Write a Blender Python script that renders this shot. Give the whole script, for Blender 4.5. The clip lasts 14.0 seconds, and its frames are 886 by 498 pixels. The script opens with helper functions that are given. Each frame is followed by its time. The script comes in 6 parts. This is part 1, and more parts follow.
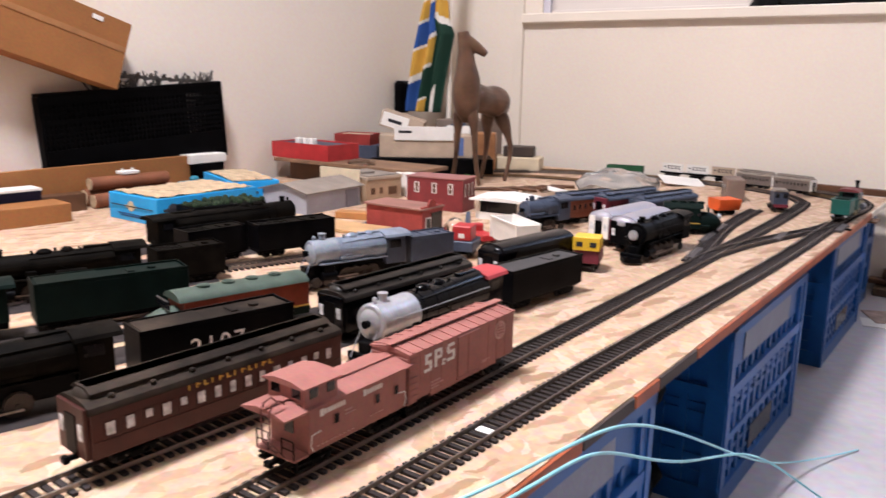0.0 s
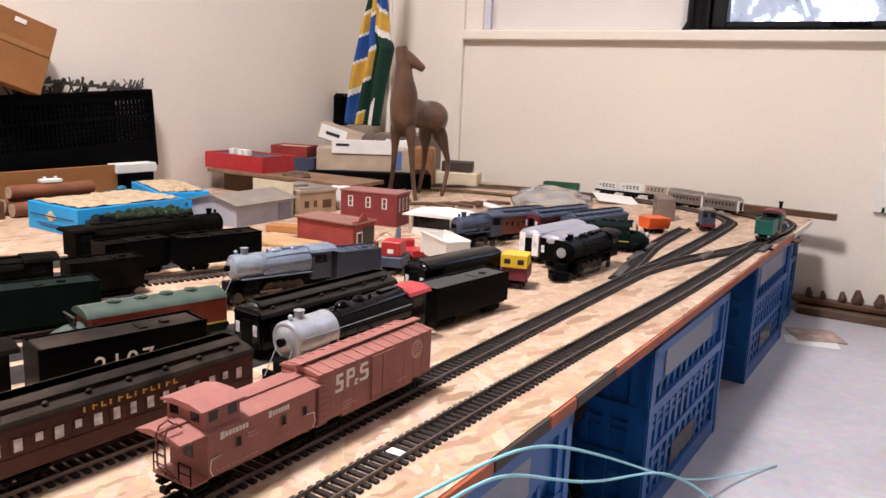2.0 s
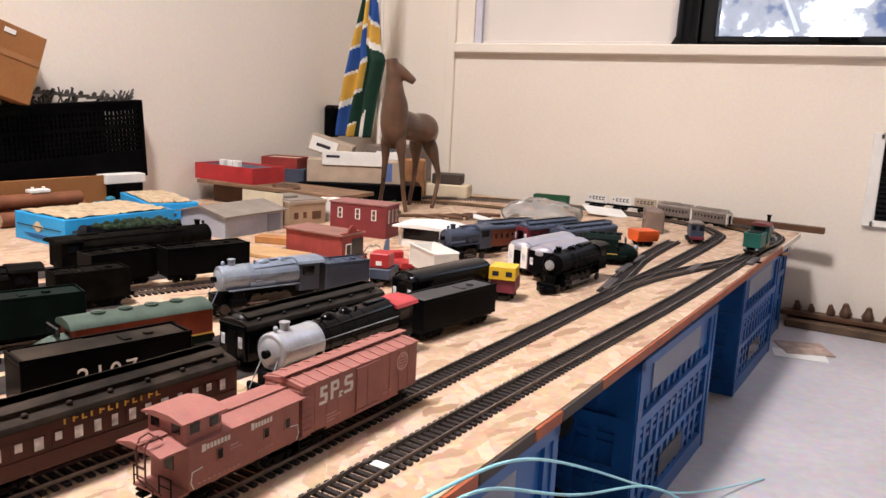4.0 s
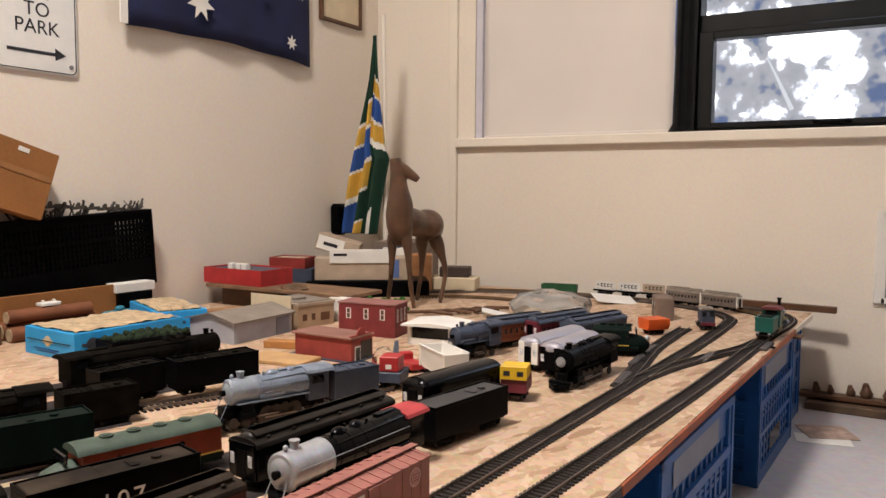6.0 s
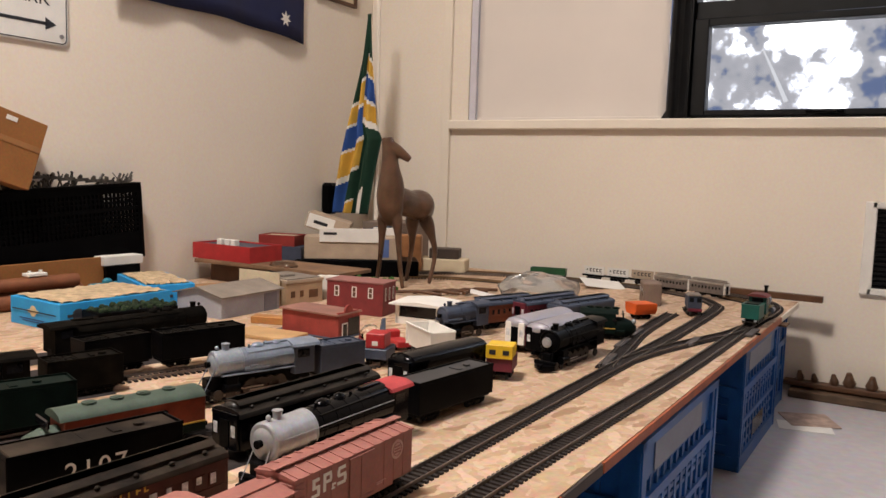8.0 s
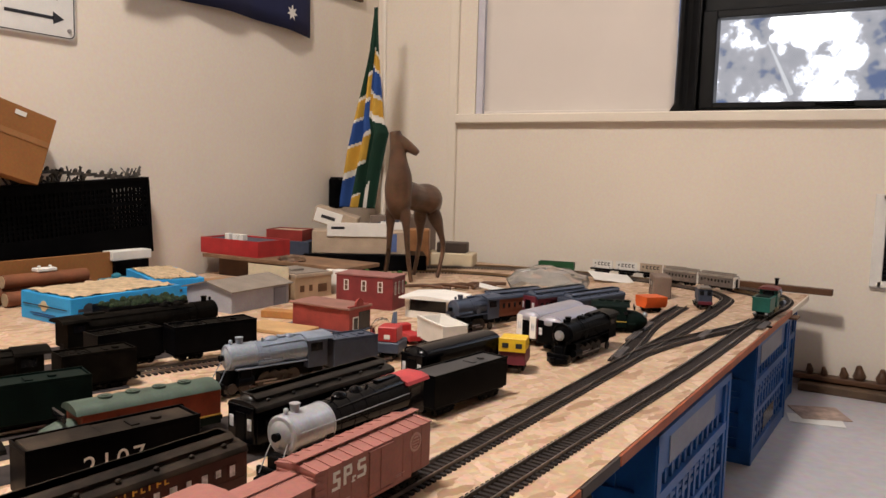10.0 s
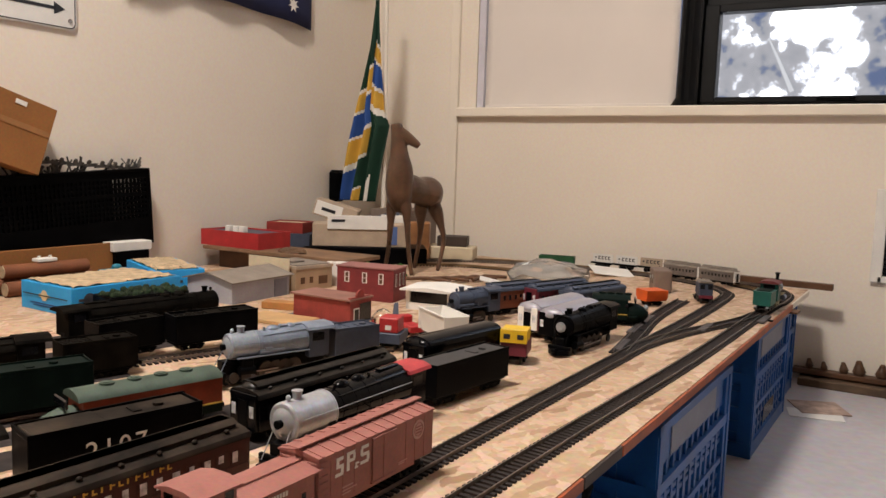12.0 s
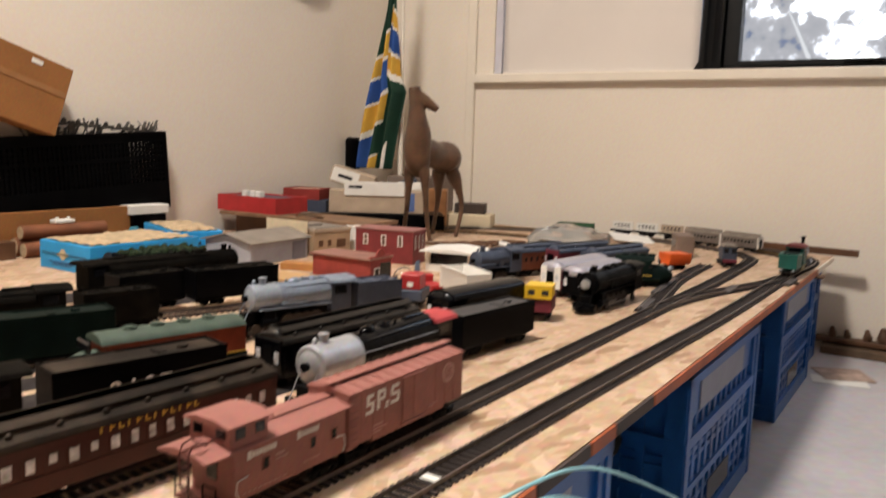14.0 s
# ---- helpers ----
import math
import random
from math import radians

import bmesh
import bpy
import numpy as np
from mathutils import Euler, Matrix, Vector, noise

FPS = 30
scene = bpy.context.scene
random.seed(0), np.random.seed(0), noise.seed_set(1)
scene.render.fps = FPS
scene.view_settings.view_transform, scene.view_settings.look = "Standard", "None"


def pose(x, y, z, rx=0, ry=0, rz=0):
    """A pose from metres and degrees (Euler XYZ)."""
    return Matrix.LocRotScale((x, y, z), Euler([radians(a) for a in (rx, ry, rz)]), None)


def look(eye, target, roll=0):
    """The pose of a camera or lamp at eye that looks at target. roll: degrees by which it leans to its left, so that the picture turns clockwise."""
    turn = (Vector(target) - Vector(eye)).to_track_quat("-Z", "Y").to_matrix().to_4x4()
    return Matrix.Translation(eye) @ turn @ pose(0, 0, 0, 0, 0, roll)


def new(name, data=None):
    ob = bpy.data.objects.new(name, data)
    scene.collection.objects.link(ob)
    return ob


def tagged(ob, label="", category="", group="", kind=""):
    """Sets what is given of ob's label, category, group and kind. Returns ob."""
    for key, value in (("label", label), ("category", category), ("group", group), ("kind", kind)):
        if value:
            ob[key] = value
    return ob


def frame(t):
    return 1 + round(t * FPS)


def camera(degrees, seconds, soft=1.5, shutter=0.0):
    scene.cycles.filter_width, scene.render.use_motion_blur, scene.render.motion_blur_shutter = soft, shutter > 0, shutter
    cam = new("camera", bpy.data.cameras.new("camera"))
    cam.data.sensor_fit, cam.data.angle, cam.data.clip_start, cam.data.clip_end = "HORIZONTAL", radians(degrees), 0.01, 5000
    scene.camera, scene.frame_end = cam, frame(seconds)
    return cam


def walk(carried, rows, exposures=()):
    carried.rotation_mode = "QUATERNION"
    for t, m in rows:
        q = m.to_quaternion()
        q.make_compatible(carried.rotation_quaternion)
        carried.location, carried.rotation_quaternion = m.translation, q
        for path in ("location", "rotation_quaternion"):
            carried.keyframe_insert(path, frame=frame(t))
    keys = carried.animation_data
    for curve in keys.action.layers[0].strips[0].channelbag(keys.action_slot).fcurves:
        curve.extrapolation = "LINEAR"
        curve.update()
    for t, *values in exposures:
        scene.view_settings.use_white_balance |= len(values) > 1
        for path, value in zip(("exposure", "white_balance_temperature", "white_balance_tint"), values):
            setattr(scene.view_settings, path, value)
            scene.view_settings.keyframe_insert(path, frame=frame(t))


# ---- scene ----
cam = camera(59.1, 14.0, shutter=0.9)
PATH = [
    (0, (0.378, 0.268, 0.242), (-0.728, 1.877, -0.195), 1.0),
    (0.5, (0.377, 0.276, 0.242), (-0.668, 1.92, -0.212), 1.3),
    (1, (0.381, 0.281, 0.242), (-0.635, 1.946, -0.198), 1.9),
    (1.5, (0.391, 0.285, 0.245), (-0.608, 1.967, -0.174), 2.2),
    (2, (0.393, 0.286, 0.245), (-0.601, 1.974, -0.155), 2.5),
    (2.5, (0.396, 0.287, 0.246), (-0.597, 1.978, -0.147), 2.4),
    (2.7, (0.397, 0.287, 0.244), (-0.588, 1.985, -0.138), 2.4),
    (5, (0.397, 0.29, 0.25), (-0.586, 1.995, -0.103), 3.0),
    (5.5, (0.394, 0.288, 0.266), (-0.633, 1.997, 0.104), 0.6),
    (6, (0.397, 0.291, 0.265), (-0.623, 2.004, 0.112), 0.4),
    (6.5, (0.399, 0.294, 0.261), (-0.604, 2.014, 0.08), 0.9),
    (7, (0.399, 0.293, 0.261), (-0.6, 2.016, 0.081), 1.2),
    (7.5, (0.399, 0.293, 0.259), (-0.601, 2.015, 0.073), 1.5),
    (8, (0.4, 0.293, 0.256), (-0.599, 2.015, 0.065), 1.8),
    (8.5, (0.397, 0.292, 0.255), (-0.61, 2.01, 0.063), 1.8),
    (11, (0.387, 0.29, 0.25), (-0.616, 2.007, 0.04), 1.5),
    (11.5, (0.388, 0.29, 0.248), (-0.611, 2.009, 0.034), 1.9),
    (12, (0.385, 0.289, 0.246), (-0.617, 2.007, 0.032), 1.9),
    (12.5, (0.383, 0.289, 0.244), (-0.623, 2.005, 0.034), 2.2),
    (13, (0.384, 0.288, 0.241), (-0.624, 2.002, 0.024), 2.5),
    (13.5, (0.384, 0.289, 0.238), (-0.621, 2.003, 0.016), 2.3),
    (14, (0.367, 0.294, 0.213), (-0.656, 1.991, -0.054), 1.9),
]
EXPOSURES = [(0, 0.50, 5650, 15), (2.7, 0.46, 5850, 13), (5.0, 0.36, 6100, 12), (5.8, 0.06, 6300, 10), (7.5, -0.06, 6400, 11), (13.2, -0.08, 6450, 9), (14.0, 0.08, 6450, 8)]
walk(cam, [(t, look(eye, target, roll)) for t, eye, target, roll in PATH], EXPOSURES)

# ---------------------------------------------------------------- light
world = bpy.data.worlds.new("sky_world")
scene.world = world
world.use_nodes = True
wn = world.node_tree.nodes
sky = wn.new("ShaderNodeTexSky")
sky.sky_type, sky.sun_disc = "NISHITA", False
sky.sun_elevation, sky.sun_rotation = radians(28), radians(20)
wn["Background"].inputs["Strength"].default_value = 0.12
world.node_tree.links.new(sky.outputs["Color"], wn["Background"].inputs["Color"])


def area_lamp(name, m, size, watts, colour):
    data = bpy.data.lights.new(name, "AREA")
    data.shape, data.size, data.energy, data.color = "DISK", size, watts, colour
    ob = new(name, data)
    ob.matrix_world = m
    return ob


CEILING = 2.05
FLOOR = -0.222
LAMP_X, LAMP_Y = -0.28, 0.32
area_lamp("ceiling_lamp_light", pose(LAMP_X, LAMP_Y, CEILING - 0.09), 0.36, 55.0, (1.0, 0.915, 0.835))
area_lamp("window_sky_light", pose(0.40, 2.262, 1.02, -72, 0, 0), 0.46, 3.0, (0.62, 0.77, 1.0))


# ---------------------------------------------------------------- materials
def mat(name, colour, rough=0.6, metal=0.0, var=0.18, scale=25.0, bump=0.15, bscale=350.0, coat=0.0, tint=None, alpha=None, spec=0.4):
    """A painted or moulded surface: broad stains and fine grain on a base colour."""
    m = bpy.data.materials.new(name)
    m.use_nodes = True
    nt = m.node_tree
    n, l = nt.nodes, nt.links
    p = n["Principled BSDF"]
    p.inputs["Roughness"].default_value, p.inputs["Metallic"].default_value = rough, metal
    p.inputs["Coat Weight"].default_value = coat
    p.inputs["Specular IOR Level"].default_value = spec
    tc = n.new("ShaderNodeTexCoord")
    big = n.new("ShaderNodeTexNoise")
    big.inputs["Scale"].default_value, big.inputs["Detail"].default_value = scale, 5
    fine = n.new("ShaderNodeTexNoise")
    fine.inputs["Scale"].default_value, fine.inputs["Detail"].default_value = bscale, 3
    l.new(tc.outputs["Object"], big.inputs["Vector"])
    l.new(tc.outputs["Object"], fine.inputs["Vector"])
    ramp = n.new("ShaderNodeValToRGB")
    lo = [c * (1 - var) for c in colour]
    hi = [min(1, c * (1 + var)) for c in colour] if tint is None else list(tint)
    ramp.color_ramp.elements[0].position, ramp.color_ramp.elements[1].position = 0.3, 0.72
    ramp.color_ramp.elements[0].color, ramp.color_ramp.elements[1].color = (*lo, 1), (*hi, 1)
    mix = n.new("ShaderNodeMix")
    mix.data_type, mix.blend_type = "RGBA", "OVERLAY"
    mix.inputs[0].default_value = 0.25
    l.new(big.outputs["Fac"], ramp.inputs["Fac"])
    l.new(ramp.outputs["Color"], mix.inputs[6])
    l.new(fine.outputs["Color"], mix.inputs[7])
    l.new(mix.outputs[2], p.inputs["Base Color"])
    bp = n.new("ShaderNodeBump")
    bp.inputs["Strength"].default_value, bp.inputs["Distance"].default_value = bump, 0.0006
    l.new(fine.outputs["Fac"], bp.inputs["Height"])
    l.new(bp.outputs["Normal"], p.inputs["Normal"])
    rr = n.new("ShaderNodeMapRange")
    rr.inputs["To Min"].default_value, rr.inputs["To Max"].default_value = max(0.03, rough - 0.1), min(1, rough + 0.12)
    l.new(big.outputs["Fac"], rr.inputs["Value"])
    l.new(rr.outputs["Result"], p.inputs["Roughness"])
    if alpha is not None:
        p.inputs["Transmission Weight"].default_value = alpha
    return m


def wall_paint(name, colour):
    m = mat(name, colour, rough=0.75, var=0.035, scale=2.2, bump=0.22, bscale=160)
    m.node_tree.nodes["Bump"].inputs["Distance"].default_value = 0.001
    return m


def osb():
    """Oriented strand board: long chips in layered cells of several straw and tan tones."""
    m = bpy.data.materials.new("strand_board")
    m.use_nodes = True
    nt = m.node_tree
    n, l = nt.nodes, nt.links
    p = n["Principled BSDF"]
    tc = n.new("ShaderNodeTexCoord")
    warp = n.new("ShaderNodeTexNoise")
    warp.inputs["Scale"].default_value, warp.inputs["Detail"].default_value = 45, 6
    l.new(tc.outputs["Object"], warp.inputs["Vector"])
    layers = []
    for turn, sx, sy in ((24, 0.042, 0.0115), (-46, 0.038, 0.0100), (78, 0.034, 0.0085)):
        mp = n.new("ShaderNodeMapping")
        mp.vector_type = "TEXTURE"
        mp.inputs["Rotation"].default_value, mp.inputs["Scale"].default_value = (0, 0, radians(turn)), (sx, sy, 1.0)
        add = n.new("ShaderNodeMix")
        add.data_type, add.blend_type = "RGBA", "ADD"
        add.inputs[0].default_value = 0.020
        l.new(tc.outputs["Object"], add.inputs[6])
        l.new(warp.outputs["Color"], add.inputs[7])
        l.new(add.outputs[2], mp.inputs["Vector"])
        v = n.new("ShaderNodeTexVoronoi")
        v.inputs["Scale"].default_value, v.inputs["Randomness"].default_value = 1.0, 1.0
        l.new(mp.outputs["Vector"], v.inputs["Vector"])
        layers.append(v)
    sep = [n.new("ShaderNodeSeparateColor") for _ in layers]
    for v, s in zip(layers, sep):
        l.new(v.outputs["Color"], s.inputs["Color"])
    ramps = []
    for s, tones in zip(sep, (((0.470, 0.312, 0.196), (0.520, 0.351, 0.228), (0.555, 0.391, 0.265)),
                              ((0.480, 0.322, 0.206), (0.530, 0.366, 0.244), (0.620, 0.455, 0.328)),
                              ((0.335, 0.200, 0.115), (0.460, 0.302, 0.191), (0.570, 0.406, 0.281)))):
        r = n.new("ShaderNodeValToRGB")
        e = r.color_ramp.elements
        e[0].position, e[1].position = 0.1, 0.9
        e[0].color, e[1].color = (*tones[0], 1), (*tones[2], 1)
        e.new(0.45).color = (*tones[1], 1)
        l.new(s.outputs["Red"], r.inputs["Fac"])
        ramps.append(r)
    col = ramps[0].outputs["Color"]
    for k in (1, 2):
        cut = n.new("ShaderNodeMath")
        cut.operation = "GREATER_THAN"
        cut.inputs[1].default_value = 0.44 if k == 1 else 0.60
        l.new(sep[k].outputs["Green"], cut.inputs[0])
        mx = n.new("ShaderNodeMix")
        mx.data_type = "RGBA"
        l.new(cut.outputs[0], mx.inputs[0])
        l.new(col, mx.inputs[6])
        l.new(ramps[k].outputs["Color"], mx.inputs[7])
        col = mx.outputs[2]
    grain = n.new("ShaderNodeTexNoise")
    grain.inputs["Scale"].default_value, grain.inputs["Detail"].default_value = 130, 6
    l.new(tc.outputs["Object"], grain.inputs["Vector"])
    ov = n.new("ShaderNodeMix")
    ov.data_type, ov.blend_type = "RGBA", "OVERLAY"
    ov.inputs[0].default_value = 0.36
    l.new(col, ov.inputs[6])
    l.new(grain.outputs["Color"], ov.inputs[7])
    l.new(ov.outputs[2], p.inputs["Base Color"])
    p.inputs["Roughness"].default_value = 0.62
    bp = n.new("ShaderNodeBump")
    bp.inputs["Strength"].default_value, bp.inputs["Distance"].default_value = 0.35, 0.001
    l.new(sep[1].outputs["Blue"], bp.inputs["Height"])
    l.new(bp.outputs["Normal"], p.inputs["Normal"])
    return m


def glass(name, rough=0.02, colour=(1, 1, 1)):
    m = bpy.data.materials.new(name)
    m.use_nodes = True
    p = m.node_tree.nodes["Principled BSDF"]
    p.inputs["Base Color"].default_value = (*colour, 1)
    p.inputs["Transmission Weight"].default_value, p.inputs["Roughness"].default_value = 1.0, rough
    p.inputs["IOR"].default_value = 1.45
    return m


M_WALL = wall_paint("cream_wall_paint", (0.80, 0.72, 0.62))
M_TRIM = mat("cream_gloss_trim", (0.82, 0.745, 0.64), 0.42, var=0.04, scale=6)
M_CEIL = wall_paint("white_ceiling_paint", (0.82, 0.78, 0.70))
M_FLOOR = mat("pale_sealed_concrete", (0.50, 0.47, 0.49), 0.38, var=0.16, scale=3.5, bump=0.25, bscale=60)
M_OSB = osb()
M_EDGE = mat("orange_brown_edge_paint", (0.34, 0.085, 0.03), 0.5, var=0.35, scale=30)
M_EDGE_DARK = mat("dark_stained_edge", (0.05, 0.035, 0.03), 0.6, var=0.3, scale=40)
M_BLUE = mat("blue_crate_plastic", (0.012, 0.095, 0.33), 0.4, var=0.25, scale=12, bump=0.1)
M_LABEL = mat("greyed_label_plate", (0.24, 0.26, 0.33), 0.55, var=0.15)
M_BLACKPL = mat("black_crate_plastic", (0.002, 0.0018, 0.002), 0.5, var=0.4, spec=0.04)
M_CARD = mat("brown_cardboard", (0.30, 0.125, 0.036), 0.78, var=0.14, scale=9, bump=0.3, bscale=220)
# colour of the ties, and of the shade strips under the yard trains
M_TIE_SHADE = mat("dark_brown_ties_and_shade", (0.032, 0.025, 0.0235), 0.7, var=0.4, scale=60, spec=0.2)
M_RAIL = mat("nickel_rail", (0.27, 0.235, 0.215), 0.42, metal=1.0, var=0.25, scale=30)
M_BRASS = mat("weathered_brass_rail", (0.30, 0.20, 0.11), 0.45, metal=0.8, var=0.25, scale=30)
M_BLACK = mat("black_moulded_plastic", (0.0020, 0.0020, 0.0025), 0.34, var=0.6, scale=40, spec=0.05)
M_BLACKGL = mat("black_gloss_plastic", (0.0020, 0.0020, 0.0028), 0.14, var=0.4, scale=40, bump=0.05, spec=0.14)
M_SOOT = mat("dusty_black_paint", (0.003, 0.0026, 0.0022), 0.6, var=0.5, scale=50, tint=(0.010, 0.008, 0.006), spec=0.03)
M_DUST = mat("brown_dust_on_black", (0.010, 0.008, 0.007), 0.6, var=0.5, scale=30, tint=(0.050, 0.036, 0.026), spec=0.1)
M_SILVER = mat("graphite_silver_paint", (0.43, 0.44, 0.47), 0.33, metal=0.4, var=0.15, scale=60)
M_GREY = mat("blue_grey_paint", (0.23, 0.27, 0.34), 0.4, metal=0.25, var=0.22, scale=50)
M_GREYDK = mat("slate_grey_paint", (0.048, 0.060, 0.092), 0.5, var=0.2, scale=50)
M_BOXCAR = mat("oxide_red_plastic", (0.315, 0.125, 0.103), 0.55, var=0.14, scale=45, bump=0.12)
M_TUSCAN = mat("tuscan_red_paint", (0.048, 0.008, 0.005), 0.42, var=0.3, scale=40)
M_WHITE = mat("white_lettering", (0.80, 0.76, 0.72), 0.6, var=0.08)
M_GOLD = mat("gold_lettering", (0.62, 0.40, 0.07), 0.5, var=0.1)
M_PANE = mat("frosted_car_window", (0.62, 0.62, 0.64), 0.25, var=0.45, scale=160)
M_GREEN = mat("teal_green_paint", (0.010, 0.085, 0.068), 0.42, var=0.2, scale=40)
M_PULLMAN = mat("dark_olive_green_paint", (0.005, 0.011, 0.009), 0.5, var=0.3, scale=40, spec=0.06)
M_SAGE = mat("dusty_sage_roof_paint", (0.055, 0.080, 0.060), 0.6, var=0.3, scale=40)
M_ORANGE = mat("orange_red_paint", (0.20, 0.030, 0.009), 0.5, var=0.25, scale=40)
M_RED = mat("red_paint", (0.42, 0.028, 0.03), 0.45, var=0.16, scale=40)
M_PINKRED = mat("faded_red_cab_roof", (0.42, 0.05, 0.055), 0.55, var=0.18, scale=60)
M_BRICK = mat("brick_red_siding", (0.29, 0.045, 0.035), 0.62, var=0.18, scale=60)
M_YELLOW = mat("yellow_paint", (0.72, 0.46, 0.02), 0.45, var=0.1)
M_MAROON = mat("maroon_paint", (0.13, 0.018, 0.03), 0.5, var=0.25)
M_WOODDEER = mat("carved_dark_wood", (0.085, 0.044, 0.026), 0.30, var=0.45, scale=18, tint=(0.155, 0.082, 0.048), bump=0.3, bscale=120)
M_WOOD = mat("pine_strip", (0.36, 0.19, 0.08), 0.55, var=0.25, scale=14)
M_WOODDK = mat("dark_brown_wood", (0.10, 0.045, 0.02), 0.5, var=0.3, scale=20)
M_BOXBLUE = mat("bright_blue_card", (0.035, 0.34, 0.72), 0.45, var=0.12, scale=14)
M_WRAP = mat("straw_packing_paper", (0.50, 0.375, 0.235), 0.7, var=0.3, scale=70)
M_GREYWALL = mat("pale_grey_siding", (0.36, 0.36, 0.40), 0.6, var=0.1, scale=30)
M_GREYROOF = mat("grey_brown_roof", (0.24, 0.20, 0.165), 0.75, var=0.2, scale=30)
M_TAN = mat("tan_plaster", (0.40, 0.27, 0.165), 0.7, var=0.12, scale=30)
M_CREAMCARD = mat("cream_card", (0.66, 0.55, 0.38), 0.7, var=0.1)
M_PAPER = mat("white_paper_card", (0.78, 0.75, 0.70), 0.65, var=0.06)
M_LTBOX = mat("light_brown_boxboard", (0.44, 0.34, 0.25), 0.7, var=0.12)
M_DKGLASS = mat("dark_window", (0.01, 0.01, 0.012), 0.15, var=0.2)
M_FRAME = mat("dark_bronze_window_frame", (0.006, 0.0065, 0.0075), 0.38, var=0.3, scale=20, spec=0.25)
M_BLIND = mat("mauve_white_blind_fabric", (0.74, 0.68, 0.63), 0.85, var=0.05, scale=3, bump=0.2, bscale=900)
M_NAVY = mat("navy_flag_cloth", (0.010, 0.014, 0.055), 0.85, var=0.2, scale=20, bump=0.3, bscale=1200)
M_FLGREEN = mat("green_flag_cloth", (0.005, 0.034, 0.018), 0.8, var=0.2, bump=0.3, bscale=1200)
M_FLBLUE = mat("blue_flag_cloth", (0.022, 0.075, 0.28), 0.8, var=0.15, bump=0.3, bscale=1200)
M_FLYEL = mat("yellow_flag_cloth", (0.62, 0.36, 0.05), 0.8, var=0.12, bump=0.3, bscale=1200)
M_FLWHITE = mat("white_flag_cloth", (0.76, 0.72, 0.66), 0.8, var=0.06, bump=0.3, bscale=1200)
M_SIGN = mat("white_enamelled_sign", (0.74, 0.72, 0.68), 0.35, var=0.05)
M_INK = mat("black_sign_ink", (0.02, 0.02, 0.024), 0.5, var=0.2)
M_WIRE = mat("pale_blue_wire", (0.30, 0.62, 0.70), 0.35, var=0.1)
M_WHEEL = mat("blackened_wheel_steel", (0.05, 0.042, 0.038), 0.45, metal=0.6, var=0.3)
M_BRASSY = mat("olive_brass_running_gear", (0.16, 0.13, 0.035), 0.4, metal=0.5, var=0.4, scale=150)
M_ROOFBR = mat("dusty_brown_roof", (0.15, 0.032, 0.032), 0.6, var=0.2)
M_SILROOF = mat("silver_white_roof", (0.36, 0.345, 0.39), 0.42, metal=0.3, var=0.08)
M_STEEL = mat("stainless_car_side", (0.21, 0.185, 0.17), 0.38, metal=0.6, var=0.15, scale=50)
M_GLASS = glass("window_glass")
M_FILM = glass("clear_plastic_film", 0.12, (0.86, 0.84, 0.80))
M_LEAF = mat("dry_moss", (0.05, 0.04, 0.025), 0.8, var=0.5)
M_GRASSG = mat("bright_green_flock", (0.035, 0.11, 0.015), 0.85, var=0.5, scale=120, bump=0.6)


